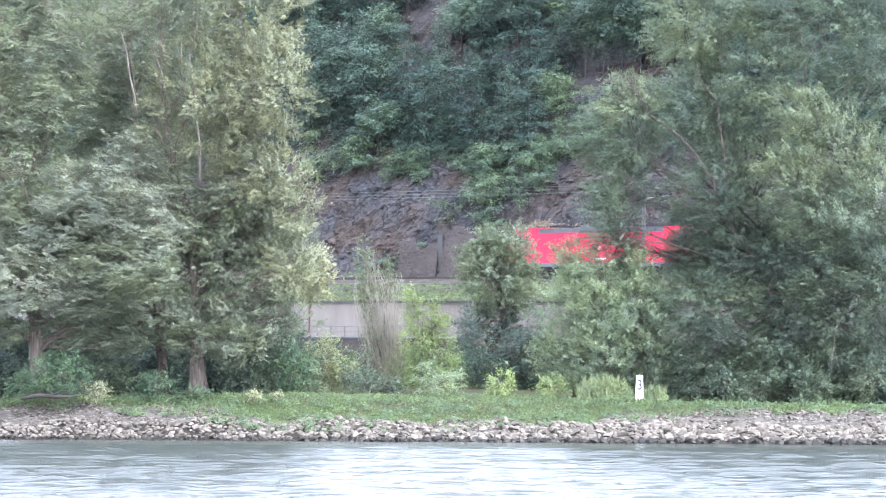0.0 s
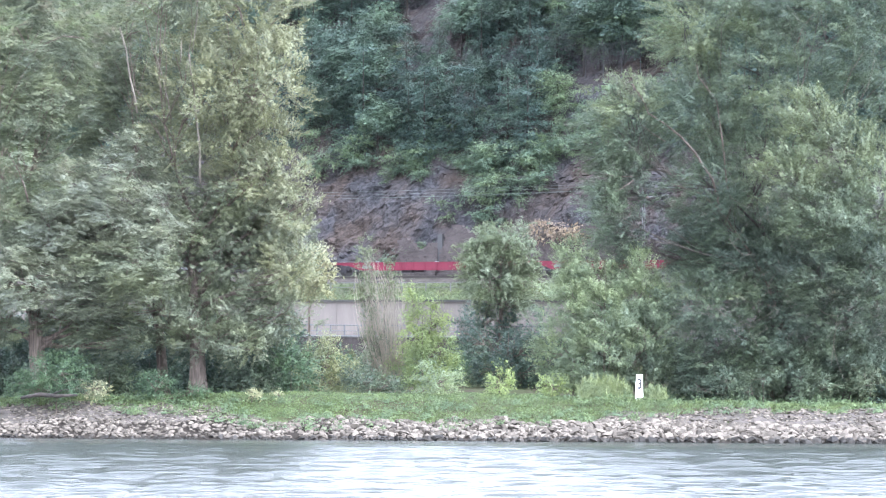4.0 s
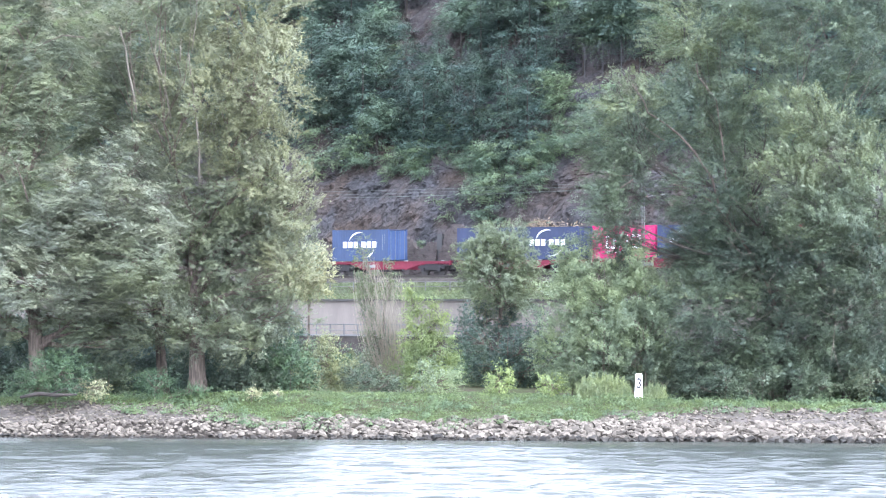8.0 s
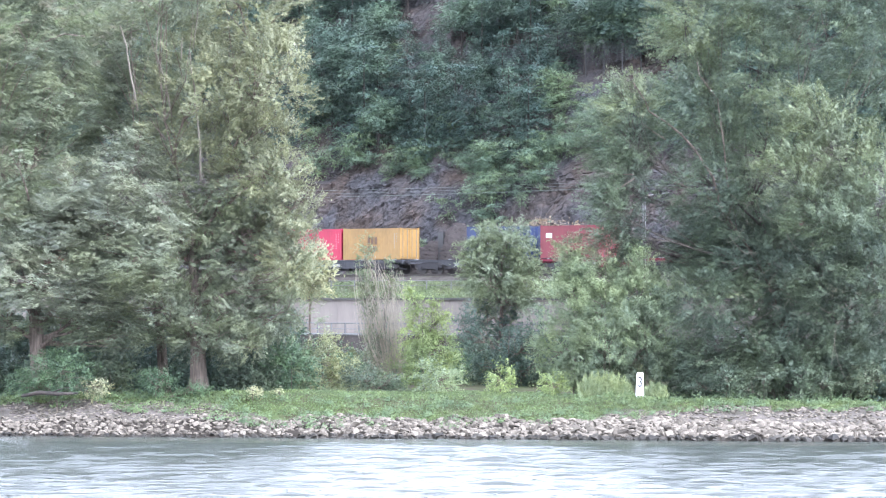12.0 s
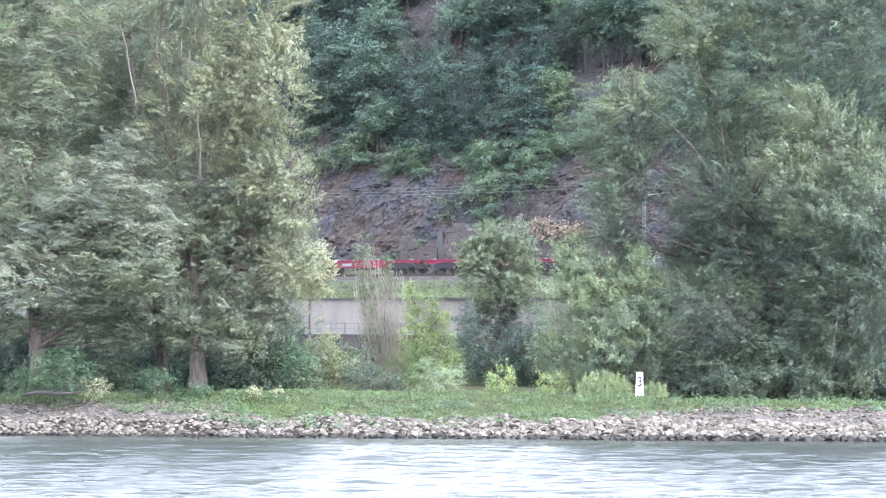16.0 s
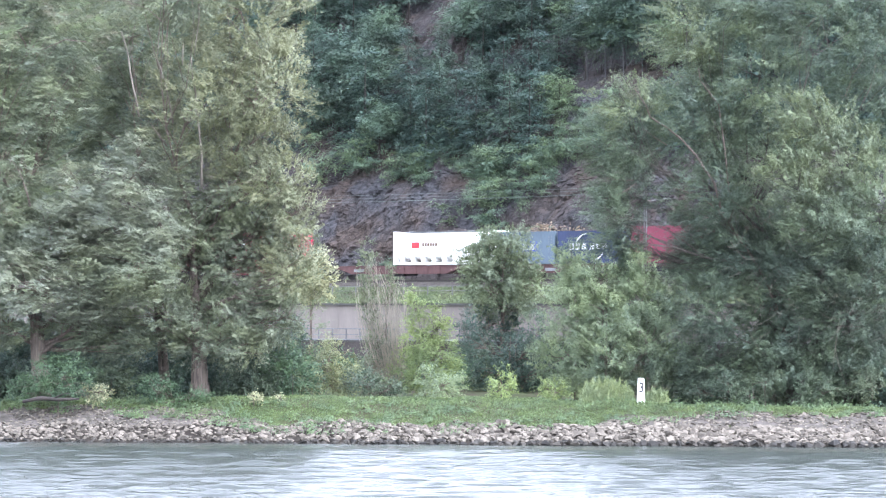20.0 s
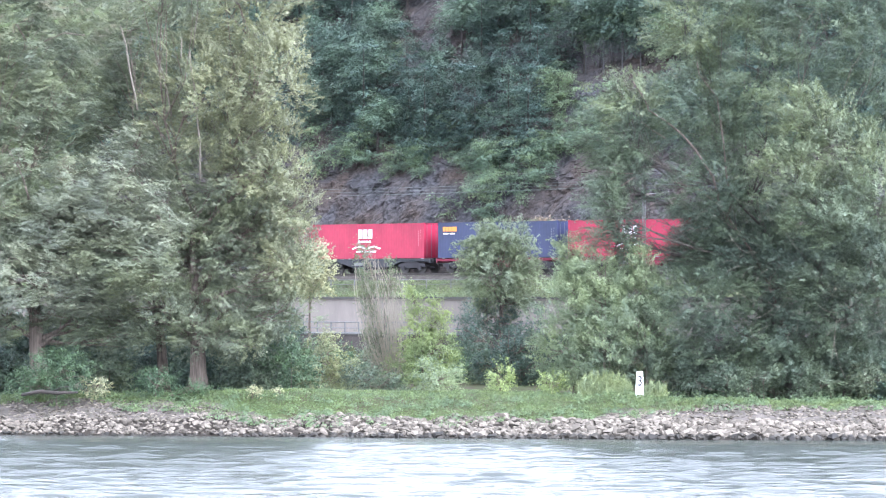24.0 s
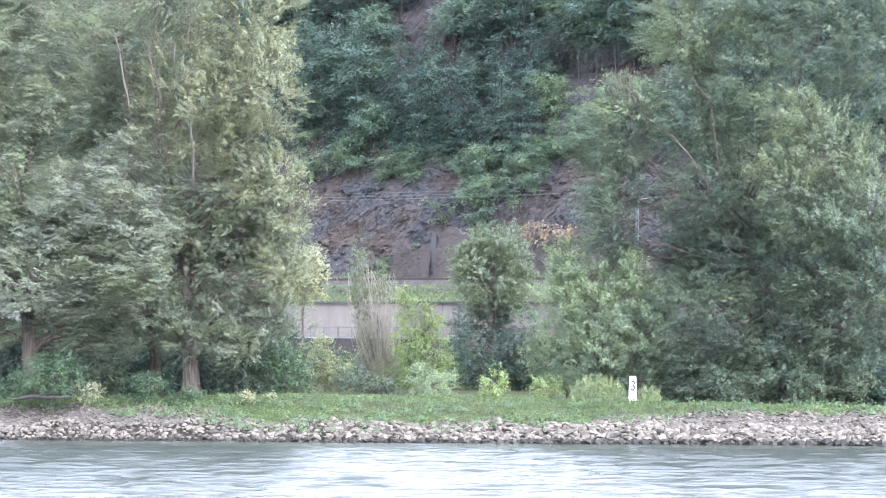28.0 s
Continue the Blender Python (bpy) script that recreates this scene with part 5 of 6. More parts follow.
def bogie(parent, x, long=1.8, tall=0.95):
    f = part("bogie", Shape().prism(((x - long / 2 - 0.55, 0.55), (x - long / 2 - 0.55, 0.75), (x - 0.4, tall), (x + 0.4, tall), (x + long / 2 + 0.55, 0.75),
                                     (x + long / 2 + 0.55, 0.55), (x + 0.5, 0.42), (x - 0.5, 0.42)), -1.12, -0.98)
             .prism(((x - long / 2 - 0.55, 0.55), (x - long / 2 - 0.55, 0.75), (x - 0.4, tall), (x + 0.4, tall), (x + long / 2 + 0.55, 0.75), (x + long / 2 + 0.55, 0.55)), 0.98, 1.12)
             .box(x - 0.3, x + 0.3, -1.0, 1.0, 0.5, 0.8), P_DARK, parent)
    for a in (x - long / 2, x + long / 2):
        wheelset(f, a)
        part("axle_box", Shape().box(a - 0.16, a + 0.16, -1.24, -1.1, 0.32, 0.62), P_DARK, f)


WAGON_FORM = {}


def wagon(q0, q1, color, label):
    """A low container wagon: a fish-belly frame on two bogies."""
    L = round(q1 - q0, 1)
    key = (L, color)
    if key in WAGON_FORM:
        w = copy_thing(WAGON_FORM[key], Matrix())
        TRAIN.append((w, (q0 + q1) / 2))
        return w
    w = thing("container_wagon", Matrix(), label, "wagon", "wagons of the goods train")
    WAGON_FORM[key] = w
    h = L / 2 - 0.35
    mat = WAGON[color]
    deep = max(1.2, h - 4.6)
    outline = ((-h, 1.16), (-h, 0.98), (-deep - 1.5, 0.95), (-deep, 0.5), (deep, 0.5), (deep + 1.5, 0.95), (h, 0.98), (h, 1.16))
    for y in (-1.2, 1.08):
        part("side_sill", Shape().prism(outline, y, y + 0.12), mat, w)
        b = Shape()
        for z in (0.5, 1.10):
            x0 = deep if z < 1 else h
            b.box(-x0, x0, y - 0.05 if y < 0 else y + 0.12, y if y < 0 else y + 0.17, z, z + 0.055)
        for k in range(int(deep * 2 / 1.3)):
            x = -deep + 0.6 + k * 1.3
            b.box(x - 0.03, x + 0.03, y - 0.045 if y < 0 else y + 0.12, y if y < 0 else y + 0.165, 0.55, 1.1)
        part("rib", b, mat, w)
    b = Shape()
    for k in range(int(h * 2 / 2.0)):
        x = -h + 0.5 + k * 2.0
        b.box(x - 0.1, x + 0.1, -1.08, 1.08, 0.9, 1.08)
    part("cross_member", b, mat, w)
    for sx in (-1, 1):
        part("headstock", Shape().box(min(sx * h, sx * (h + 0.12)), max(sx * h, sx * (h + 0.12)), -1.25, 1.25, 0.85, 1.2), mat, w)
        for y in (-0.87, 0.87):
            part("buffer", Shape().tube([(sx * (h + 0.1), y, 1.04), (sx * (h + 0.26), y, 1.04), (sx * (h + 0.27), y, 1.04), (sx * (h + 0.33), y, 1.04)], [0.09, 0.09, 0.22, 0.22], 10), P_DARK, w)
        bogie(w, sx * (h - 2.0))
    for x in (-h + 0.7, -h * 0.33, h * 0.33, h - 0.7):
        part("lashing_spigot", Shape().box(x - 0.12, x + 0.12, -1.27, -1.05, 1.16, 1.24), P_LIGHT, w)
    part("brake_gear", Shape().box(-0.8, 0.3, -0.9, -0.5, 0.3, 0.55).tube([(0.6, -0.75, 0.5), (1.6, -0.75, 0.5)], 0.17, 8), P_DARK, w)
    part("data_plate", Shape().box(-deep + 0.3, -deep + 1.4, -1.262, -1.25, 0.66, 0.9), P_LIGHT, w)
    TRAIN.append((w, (q0 + q1) / 2))
    return w


def bars(parent, x0, z0, w, h, n, ink, name="lettering", y=-1.262, gap=0.25):
    """Lettering as plain blocks."""
    b = Shape()
    p = w / n
    for k in range(n):
        b.box(x0 + k * p, x0 + k * p + p * (1 - gap), y, y + 0.012, z0, z0 + h)
    return part(name, b, ink, parent)


def swoosh(parent, x, z, r, a0, a1, ink, thick=0.16, flat=0.5):
    b = Shape()
    n = 12
    v = []
    for k in range(n + 1):
        t = k / n
        a = radians(a0 + (a1 - a0) * t)
        w = thick * math.sin(math.pi * min(0.95, max(0.06, t)))
        for rr in (r - w / 2, r + w / 2):
            v.append((x + rr * math.cos(a), -1.264, z + rr * math.sin(a) * flat))
    b.add(v, [(2 * k, 2 * k + 1, 2 * k + 3, 2 * k + 2) for k in range(n)])
    return part("logo_arc", b, ink, parent)


def logo_swoosh(c, L, H, z):
    bars(c, -L * 0.30, z + H * 0.42, L * 0.29, H * 0.19, 3, INK_WHITE)
    bars(c, L * 0.03, z + H * 0.42, L * 0.29, H * 0.19, 3, INK_WHITE)
    swoosh(c, 0.05, z + H * 0.55, L * 0.2, 75, 165, INK_WHITE, 0.17, 0.75)
    swoosh(c, 0.35, z + H * 0.45, L * 0.2, -100, -15, INK_WHITE, 0.17, 0.75)


def logo_blocks(c, L, H, z):
    for k in range(3):
        x = -L * 0.28 + k * L * 0.2
        b = Shape()
        w, h, t = L * 0.15, H * 0.42, 0.18
        z0 = z + H * 0.3
        b.box(x, x + t, -1.262, -1.25, z0, z0 + h).box(x + w - t, x + w, -1.262, -1.25, z0, z0 + h)
        b.box(x + t, x + w - t, -1.262, -1.25, z0 + h - t, z0 + h)
        if k != 1:
            b.box(x + t, x + w - t, -1.262, -1.25, z0, z0 + t)
        part("lettering", b, INK_WHITE, c)
    bars(c, -L * 0.28, z + H * 0.17, L * 0.56, H * 0.07, 12, INK_WHITE)


def logo_wave(c, L, H, z):
    bars(c, -L * 0.07, z + H * 0.57, L * 0.13, H * 0.26, 3, INK_WHITE, gap=0.2)
    bars(c, -L * 0.075, z + H * 0.45, L * 0.12, H * 0.06, 5, INK_WHITE)
    b = Shape()
    v = []
    for k in range(17):
        t = k / 16
        zz = z + H * 0.29 + 0.09 * math.cos(t * 4 * math.pi + math.pi)
        x = -L * 0.125 + t * L * 0.25
        v += [(x, -1.264, zz), (x, -1.264, zz + 0.13)]
    b.add(v, [(2 * k, 2 * k + 1, 2 * k + 3, 2 * k + 2) for k in range(16)])
    part("logo_wave", b, INK_WHITE, c)
    bars(c, -L * 0.09, z + H * 0.17, L * 0.18, H * 0.05, 8, INK_WHITE)


def logo_vertical(c, L, H, z):
    b = Shape()
    for k in range(6):
        b.box(-L * 0.40, -L * 0.33, -1.262, -1.25, z + H * 0.16 + k * H * 0.115, z + H * 0.16 + k * H * 0.115 + H * 0.09)
    part("lettering", b, INK_WHITE, c)


def logo_corner(c, L, H, z):
    bars(c, -L * 0.40, z + H * 0.62, L * 0.10, H * 0.14, 3, INK_WHITE, gap=0.2)


def logo_small_vertical(c, L, H, z):
    b = Shape()
    for k in range(4):
        b.box(-L * 0.38, -L * 0.35, -1.262, -1.25, z + H * 0.35 + k * H * 0.13, z + H * 0.35 + k * H * 0.13 + H * 0.1)
    part("lettering", b, INK_WHITE, c)


def logo_dark(c, L, H, z):
    for zz, h, n in ((z + H * 0.48, H * 0.24, 3), (z + H * 0.26, H * 0.17, 2)):
        bars(c, -L * 0.06, zz, L * 0.18, h, n, INK_DARK, gap=0.3)


def logo_orange(c, L, H, z):
    bars(c, -L * 0.455, z + H * 0.74, L * 0.12, H * 0.13, 5, INK_ORANGE, gap=0.15)
    bars(c, -L * 0.45, z + H * 0.66, L * 0.11, H * 0.035, 2, INK_WHITE)


def logo_wing(c, L, H, z):
    swoosh(c, 0.1, z + H * 0.5, L * 0.19, 50, 150, INK_WHITE, 0.3, 0.8)
    bars(c, -L * 0.36, z + H * 0.38, L * 0.5, H * 0.09, 9, INK_WHITE, gap=0.12)
    bars(c, -L * 0.3, z + H * 0.27, L * 0.4, H * 0.05, 9, INK_WHITE)
    bars(c, L * 0.18, z + H * 0.82, L * 0.27, H * 0.07, 1, INK_WHITE)


def logo_plaque(c, L, H, z):
    part("logo_plate", Shape().box(-L * 0.15, L * 0.2, -1.26, -1.25, z + H * 0.36, z + H * 0.68), INK_BLUE, c)
    bars(c, -L * 0.14, z + H * 0.42, L * 0.32, H * 0.2, 3, INK_WHITE, y=-1.266)


LOGO = {"swoosh": logo_swoosh, "blocks": logo_blocks, "wave": logo_wave, "vertical": logo_vertical, "corner": logo_corner, "small": logo_small_vertical,
        "dark": logo_dark, "orange": logo_orange, "wing": logo_wing, "plaque": logo_plaque}


def container(q0, q1, color, logo, label, H=2.6):
    """A steel shipping container on its wagon: corrugated sides, posts, rails and barred doors at the back."""
    L = q1 - q0
    z0 = 1.24
    c = thing("shipping_container", Matrix(), label, "container", "containers on the goods train")
    mat = BOX[color]
    h, y = L / 2, 1.22
    n = int(L / 0.28)
    for sy, name in ((-1, "side_panel"), (1, "side_panel")):
        v, x = [], -h + 0.12
        step = (2 * h - 0.24) / n
        for k in range(n):
            for t, o in ((0, 0.0), (0.3, 0.0), (0.5, 0.006), (0.8, 0.006)):
                v.append((x + (k + t) * step, sy * (y - 0.012 - o)))
        v.append((h - 0.12, sy * (y - 0.012)))
        P = np.array([[(a, b, zz) for a, b in v] for zz in (z0 + 0.12, z0 + H - 0.1)])
        part(name, grid_mesh(name, P if sy < 0 else P[::-1], mat, False), None, c)
    part("roof", Shape().box(-h + 0.05, h - 0.05, -y + 0.05, y - 0.05, z0 + H - 0.07, z0 + H - 0.03), mat, c)
    part("floor", Shape().box(-h + 0.05, h - 0.05, -y + 0.05, y - 0.05, z0 + 0.05, z0 + 0.13), mat, c)
    for sx in (-1, 1):
        for sy in (-1, 1):
            part("corner_post", Shape().box(min(sx * h, sx * (h - 0.13)), max(sx * h, sx * (h - 0.13)), min(sy * y, sy * (y - 0.1)), max(sy * y, sy * (y - 0.1)), z0 + 0.1, z0 + H - 0.1), mat, c)
            for zz in (z0, z0 + H - 0.12):
                part("corner_casting", Shape().box(min(sx * (h + 0.004), sx * (h - 0.18)), max(sx * (h + 0.004), sx * (h - 0.18)), min(sy * (y + 0.004), sy * (y - 0.16)), max(sy * (y + 0.004), sy * (y - 0.16)), zz, zz + 0.12), mat, c)
    for sy in (-1, 1):
        part("bottom_rail", Shape().box(-h + 0.13, h - 0.13, min(sy * y, sy * (y - 0.05)), max(sy * y, sy * (y - 0.05)), z0 + 0.01, z0 + 0.13), mat, c)
        part("top_rail", Shape().box(-h + 0.13, h - 0.13, min(sy * y, sy * (y - 0.06)), max(sy * y, sy * (y - 0.06)), z0 + H - 0.11, z0 + H - 0.03), mat, c)
    part("front_wall", Shape().box(-h + 0.02, -h + 0.07, -y + 0.1, y - 0.1, z0 + 0.1, z0 + H - 0.08), mat, c)
    for sy in (-1, 1):
        d = part("door", Shape().box(h - 0.07, h - 0.025, min(sy * 0.01, sy * (y - 0.1)), max(sy * 0.01, sy * (y - 0.1)), z0 + 0.12, z0 + H - 0.12), mat, c)
        for yy in (0.3, 0.85):
            part("locking_bar", Shape().tube([(h + 0.0, sy * yy, z0 + 0.08), (h + 0.0, sy * yy, z0 + H - 0.1)], 0.022, 6), M_GALV, d)
    if logo:
        LOGO[logo](c, L, H, z0)
    # small code lines near the door end
    b = Shape()
    for k in range(7):
        b.box(h - 0.60, h - 0.54, -1.262, -1.25, z0 + H * 0.35 + k * 0.19, z0 + H * 0.35 + k * 0.19 + 0.09)
    for k in range(4):
        b.box(h - 0.35, h - 0.30, -1.262, -1.25, z0 + H * 0.55 + k * 0.22, z0 + H * 0.55 + k * 0.22 + 0.07)
    part("code_marks", b, P_EMBLEM if color in ("red", "brick", "wine", "oxide", "pink") else P_LIGHT, c)
    TRAIN.append((c, (q0 + q1) / 2))
    return c


def silo(q0, q1, color, label, ribs=8, logo=True):
    """A long tank container: a barrel with stiffening ribs and cones in an open end frame."""
    L = q1 - q0
    h, z0 = L / 2, 1.24
    zc, r = z0 + 1.45, 1.2
    c = thing("silo_container", Matrix(), label, "tank container", "containers on the goods train")
    mat = BOX[color]
    b = Shape()
    b.tube([(-h + 0.05, 0, zc), (-h + 0.35, 0, zc), (h - 1.1, 0, zc), (h - 0.55, 0, zc + 0.1), (h - 0.3, 0, zc + 0.15)], [r * 0.93, r, r, r * 0.9, r * 0.5], 28)
    part("barrel", b, mat, c, smooth=True)
    for k in range(ribs):
        x = -h + 0.8 + k * (L - 2.6) / (ribs - 1)
        b = Shape()
        b.prism(((x - 0.22, zc - 0.75), (x + 0.22, zc - 0.75), (x + 0.1, z0 + 0.18), (x - 0.1, z0 + 0.18)), -1.05, 1.05)
        part("outlet_cone", b, mat, c)
    part("walkway", Shape().box(-h + 0.2, h - 0.2, -0.35, 0.35, zc + r + 0.02, zc + r + 0.07), M_GALV, c)
    for k in range(5):
        x = -h + 1.0 + k * (L - 2) / 4
        part("hatch", Shape().tube([(x, 0, zc + r), (x, 0, zc + r + 0.14)], 0.26, 12), M_GALV, c)
    for sx in (-1, 1):
        b = Shape()
        for sy in (-1, 1):
            b.box(min(sx * h, sx * (h - 0.15)), max(sx * h, sx * (h - 0.15)), min(sy * 1.22, sy * 1.08), max(sy * 1.22, sy * 1.08), z0, z0 + 2.72)
        b.box(min(sx * h, sx * (h - 0.12)), max(sx * h, sx * (h - 0.12)), -1.08, 1.08, z0 + 2.6, z0 + 2.72).box(min(sx * h, sx * (h - 0.12)), max(sx * h, sx * (h - 0.12)), -1.08, 1.08, z0, z0 + 0.14)
        b.tube([(sx * (h - 0.07), -1.1, z0 + 0.1), (sx * (h - 0.07), 0, zc)], 0.05, 5).tube([(sx * (h - 0.07), 1.1, z0 + 0.1), (sx * (h - 0.07), 0, zc)], 0.05, 5)
        part("end_frame", b, mat, c)
        part("end_panel", Shape().box(min(sx * (h - 0.1), sx * (h - 0.14)), max(sx * (h - 0.1), sx * (h - 0.14)), -1.08, 1.08, z0 + 0.14, z0 + 2.6), mat, c)
    for sy in (-1.15, 1.15):
        part("base_beam", Shape().box(-h + 0.15, h - 0.15, sy - 0.06, sy + 0.06, z0 + 0.02, z0 + 0.2), mat, c)
    part("control_box", Shape().box(h - 0.95, h - 0.55, -1.24, -1.0, z0 + 1.1, z0 + 1.95), P_GREEN, c, "green equipment box")
    ladder = Shape()
    for k in range(8):
        ladder.box(h - 0.5, h - 0.2, -1.2, -1.17, z0 + 0.4 + k * 0.28, z0 + 0.43 + k * 0.28)
    part("ladder", ladder, M_GALV, c)
    if logo:
        bars(c, -L * 0.24, zc + 0.28, L * 0.42, 0.22, 12, INK_WHITE, y=-1.215, gap=0.18)
        bars(c, -L * 0.24, zc + 0.12, L * 0.3, 0.05, 1, INK_WHITE, y=-1.235)
        part("logo_ring", Shape().tube([(-L * 0.30 + 0.26 * math.cos(a), -1.24, zc + 0.3 + 0.26 * math.sin(a)) for a in np.linspace(0, 5.6, 14)], 0.05, 5), INK_WHITE, c)
    else:
        bars(c, -L * 0.2, zc + 0.05, L * 0.16, 0.28, 6, INK_DARK, y=-1.235)
        part("logo_mark", Shape().box(-L * 0.31, -L * 0.23, -1.24, -1.22, zc - 0.1, zc + 0.4), INK_RED, c)
    TRAIN.append((c, (q0 + q1) / 2))


def locomotive():
    t = thing("electric_locomotive", Matrix(), "bright red electric goods locomotive with grey roof and skirts", "locomotive")
    body = Shape().prism(((-9.25, 1.05), (-9.42, 1.35), (-9.3, 2.1), (-8.62, 3.62), (-8.3, 3.82), (-6.3, 3.86), (-6.3, 3.45), (6.3, 3.45), (6.3, 3.86), (8.3, 3.82), (8.62, 3.62), (9.3, 2.1),
                          (9.42, 1.35), (9.25, 1.05)), -1.45, 1.45)
    part("body", body, P_LOCO, t)
    part("roof", Shape().prism(((-6.29, 3.44), (-6.1, 3.8), (6.1, 3.8), (6.29, 3.44)), -1.38, 1.38).box(-2.2, 1.2, -1.1, 1.1, 3.8, 3.98), P_GREY, t)
    for x0 in (-5.8, -1.9, 2.2):
        part("roof_grille", Shape().box(x0, x0 + 3.2, -1.43, -1.36, 3.48, 3.76), WAGON["blue"], t)
    part("frame", Shape().box(-8.9, 8.9, -1.44, 1.44, 0.78, 1.08), P_SKIRT, t, "grey side skirt")
    part("underframe_box", Shape().box(-2.4, 2.4, -1.3, 1.3, 0.3, 0.82), P_DARK, t)
    for sx in (-1, 1):
        b = Shape()
        v = []
        for yy in (-1.05, 1.05):
            v += [(sx * (9.3 - 0.68 * 0.3 / 1.52), yy, 2.4), (sx * (9.3 - 0.68 * 1.15 / 1.52), yy, 3.25)]
        b.add([(x + sx * 0.012, y, z) for x, y, z in v], [(0, 1, 3, 2)])
        part("windscreen", b, P_GLASS, t)
        for sy in (-1, 1):
            part("cab_window", Shape().box(min(sx * 7.75, sx * 8.35), max(sx * 7.75, sx * 8.35), min(sy * 1.44, sy * 1.462), max(sy * 1.44, sy * 1.462), 2.35, 3.2), P_GLASS, t)
            part("headlamp", Shape().box(min(sx * 9.3, sx * 9.39), max(sx * 9.3, sx * 9.39), min(sy * 0.55, sy * 1.2), max(sy * 0.55, sy * 1.2), 1.62, 2.0), P_LAMP, t)
            part("buffer", Shape().tube([(sx * 9.1, sy * 0.87, 1.04), (sx * 9.5, sy * 0.87, 1.04), (sx * 9.52, sy * 0.87, 1.04), (sx * 9.6, sy * 0.87, 1.04)], [0.12, 0.12, 0.25, 0.25], 10), P_DARK, t)
        part("snow_plough", Shape().box(min(sx * 8.9, sx * 9.2), max(sx * 8.9, sx * 9.2), -1.2, 1.2, 0.25, 0.82), P_DARK, t)
        bogie(t, sx * 5.2, 2.6, 0.85)
        x = sx * 4.6
        b = Shape()
        for y in (-0.5, 0.5):
            b.tube([(x - 0.9, y, 4.0), (x + 0.9, y * 0.6, 4.18), (x - 0.8, y, 4.3)], 0.03, 5)
        b.box(x - 1.0, x - 0.85, -0.8, 0.8, 4.28, 4.33).box(x - 1.1, x + 1.1, -0.6, -0.5, 3.9, 4.0).box(x - 1.1, x + 1.1, 0.5, 0.6, 3.9, 4.0)
        part("pantograph", b, P_DARK, t, "folded pantograph")
    part("emblem", Shape().box(-0.24, 0.24, -1.462, -1.45, 2.05, 2.40), P_EMBLEM, t)
    bars(t, -0.7, 1.3, 1.4, 0.14, 8, INK_WHITE, y=-1.462)
    TRAIN.append((t, 4.2))


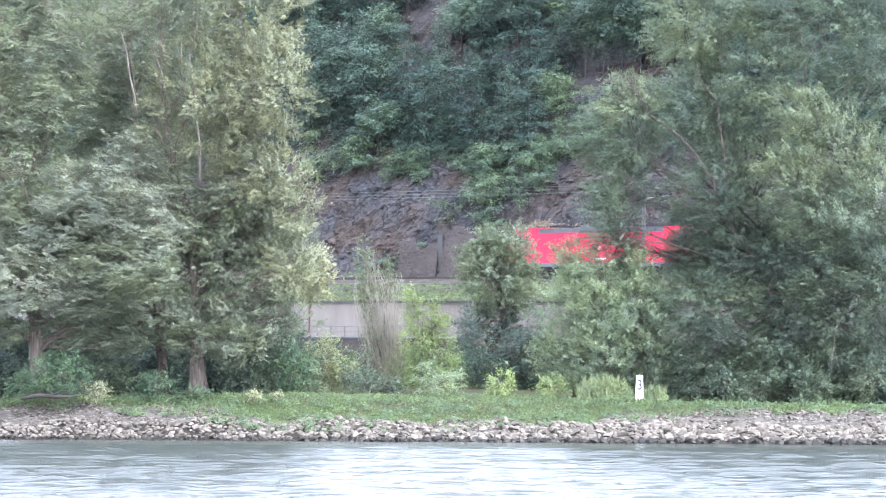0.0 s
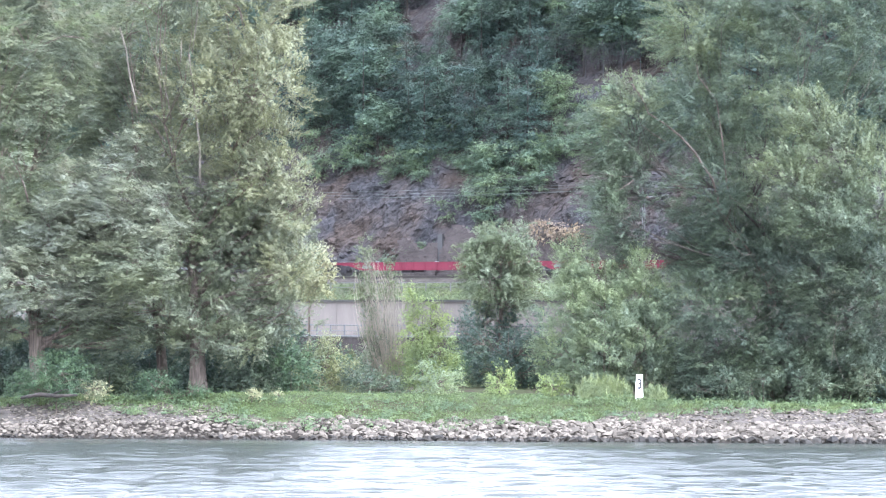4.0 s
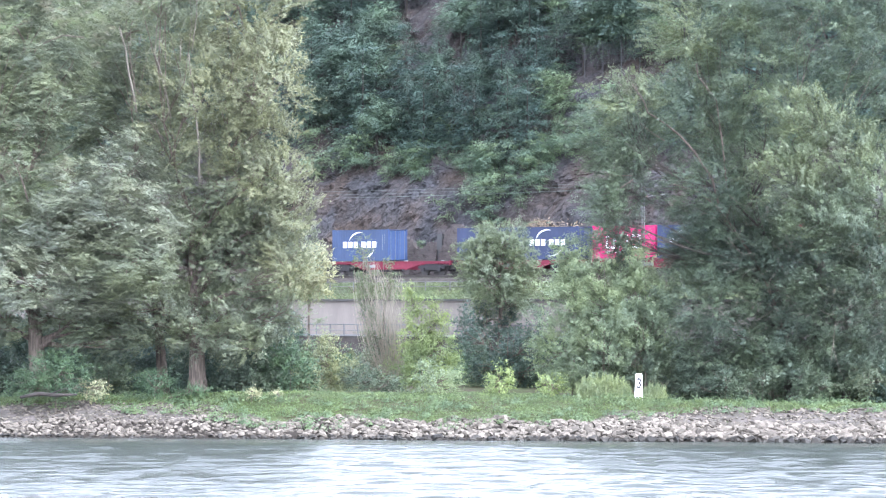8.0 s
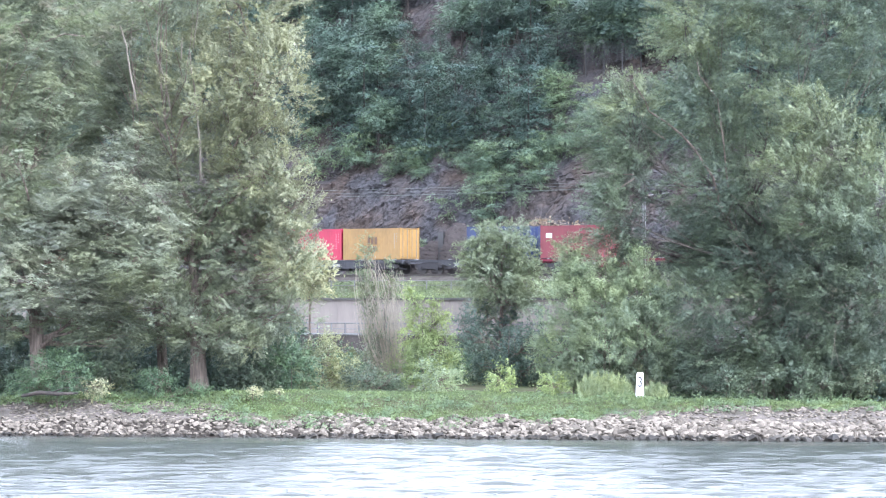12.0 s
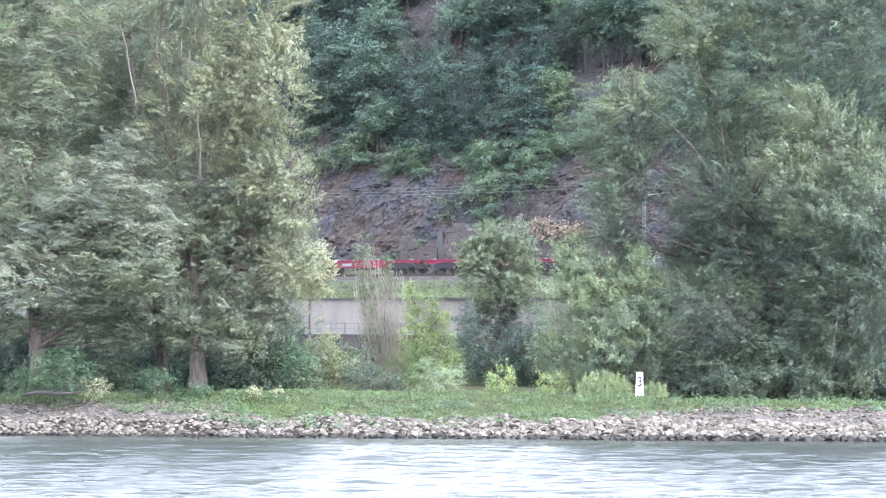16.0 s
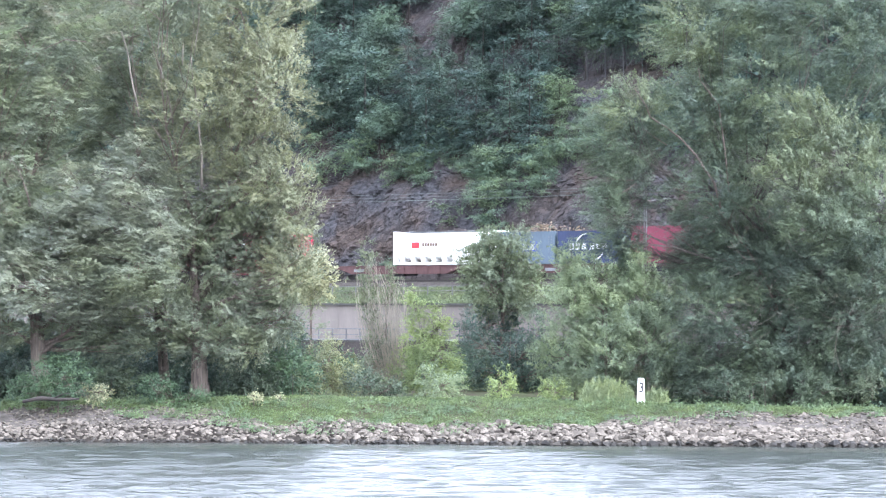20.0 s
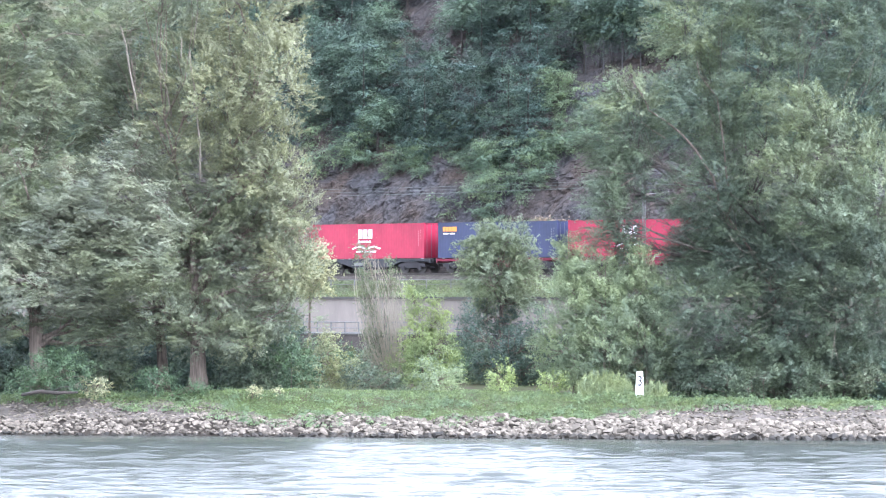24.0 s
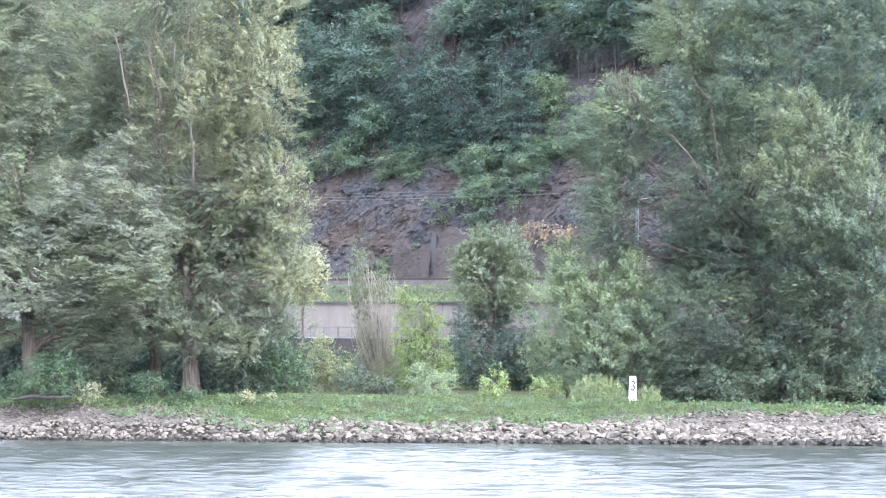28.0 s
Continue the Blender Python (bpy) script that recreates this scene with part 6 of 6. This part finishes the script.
def build_train():
    locomotive()
    E = "empty low container wagon in {} with fish-belly sills"
    G = "low container wagon in {} carrying containers"
    for q0, q1, color, text in (
            (14.1, 35.9, "brown", E.format("dirty brown")), (36.7, 57.4, "black", E.format("sooty black")), (57.8, 78.0, "red", E.format("faded red")),
            (78.3, 98.4, "red", E.format("faded red")), (98.9, 114.9, "rust", E.format("rusty brown")), (115.3, 140.3, "brown", E.format("dirty brown")),
            (140.7, 155.4, "red", G.format("red")), (155.7, 169.3, "red", G.format("red")), (169.6, 183.0, "red", G.format("red")), (183.2, 196.7, "red", G.format("red")),
            (196.9, 217.3, "grey", G.format("pale grey")), (217.6, 231.1, "black", G.format("dark grey")), (231.3, 244.9, "black", G.format("dark grey")),
            (245.3, 258.6, "red", G.format("red")), (258.8, 272.2, "red", G.format("red")), (272.4, 286.0, "rust", G.format("rusty brown")), (286.2, 299.7, "rust", G.format("rusty brown")),
            (300.0, 313.9, "red", E.format("faded red")), (314.3, 328.1, "red", E.format("faded red")), (328.4, 343.4, "blue", E.format("blue-grey")),
            (343.7, 356.6, "blue", E.format("blue-grey")), (356.9, 369.2, "red", E.format("faded red")), (369.4, 383.6, "red", G.format("red")), (383.8, 404.1, "rust", G.format("rusty brown")),
            (404.3, 417.7, "rust", G.format("rusty brown")), (417.9, 431.6, "brown", G.format("dirty brown")), (431.9, 452.6, "brown", G.format("dirty brown")),
            (453.0, 467.0, "black", G.format("dark grey")), (467.2, 481.0, "black", G.format("dark grey")), (481.2, 494.7, "red", G.format("red")),
            (494.9, 508.8, "red", G.format("red")), (509.1, 530.0, "brown", G.format("dirty brown"))):
        wagon(q0, q1, color, text)
    for q0, q1, color, logo, text in (
            (142.2, 148.4, "blue", "swoosh", "blue twenty-foot shipping container with white arc logo"), (155.9, 162.2, "navy", "swoosh", "navy blue twenty-foot container with white arc logo"),
            (162.3, 168.4, "navy", "swoosh", "navy blue twenty-foot container with white arc logo"), (169.9, 176.1, "pink", "blocks", "magenta twenty-foot container with large white block letters"),
            (176.3, 182.4, "navy", "swoosh", "navy blue twenty-foot container with white arc logo"), (183.2, 189.4, "oxide", "vertical", "oxide red twenty-foot container with white upright lettering"),
            (189.6, 195.7, "brick", "small", "brick red twenty-foot container with small white lettering"), (197.3, 203.5, "oxide", "small", "oxide red twenty-foot container with small white lettering"),
            (217.9, 224.1, "red", "corner", "bright red twenty-foot container with white corner mark"), (224.3, 230.6, "ochre", "dark", "ochre yellow twenty-foot container with dark letters"),
            (237.8, 244.1, "navy", "swoosh", "navy blue twenty-foot container with white arc logo"), (245.5, 251.7, "oxide", "corner", "oxide red twenty-foot container with small white mark"),
            (265.9, 272.2, "oxide", "corner", "oxide red twenty-foot container with small white mark"), (272.6, 278.8, "navy", "wing", "dark blue twenty-foot container with white wing emblem"),
            (279.1, 285.3, "wine", "", "plain wine red twenty-foot container"), (292.0, 298.2, "wine", "", "plain wine red twenty-foot container"),
            (404.5, 410.5, "steel", "plaque", "blue-grey twenty-foot container with blue name plate"), (410.8, 417.0, "navy", "swoosh", "navy blue twenty-foot container with white arc logo")):
        container(q0, q1, color, logo, text)
    for q0, q1, color, logo, text in (
            (203.7, 216.3, "wine", "", "long plain wine red high container"), (369.5, 382.2, "red", "wave", "long red high container with white wave emblem"),
            (418.1, 430.9, "wine", "", "long plain wine red high container"), (453.9, 466.6, "wine", "", "long plain wine red high container"),
            (467.5, 480.1, "red", "wave", "long red high container with white wave emblem"), (481.6, 494.1, "dblue", "orange", "long dark blue high container with small orange lettering"),
            (495.2, 507.8, "red", "wave", "long red high container with white wave emblem")):
        container(q0, q1, color, logo, text, 2.9)
    silo(393.4, 403.9, "white", "white silo container with ribbed outlets", 8, False)
    for a, b in ((432.4, 442.0), (442.4, 452.0), (509.6, 518.9), (519.6, 529.2)):
        silo(a, b, "maroon", "maroon silo container with white lettering", 6)


build_train()


def head_at(t):
    """Where the front of the train stands along the track."""
    return -10.75 - 20.25 * (min(t, 17) - 0.9) - 20.8 * max(0.0, t - 17) + 0.75 * max(0.0, 6 - t)


def motions():
    for ob, q in TRAIN:
        rows = []
        for t in np.arange(0, 28.01, 1.0):
            x, y, h = track_at(head_at(float(t)) + q)
            rows.append((float(t), pose(x, y, RAIL_TOP, 0, 0, math.degrees(h))))
        walk(ob, rows)
    for ob, amp, phase, period in SWAY:
        rows = []
        for t in np.arange(0, 28.01, 0.8):
            a = amp * (0.6 * math.sin(6.283 * t / period + phase) + 0.4 * math.sin(6.283 * t / (period * 2.7) + 2 * phase))
            rows.append((float(t), pose(0, 0, 0, 0.4 * a, a, 0)))
        walk(ob, rows)
    walk(water, [(float(t), pose(-1.7 * t, 0.282 * t, 0.0)) for t in (0, 7, 14, 21, 28)])


motions()
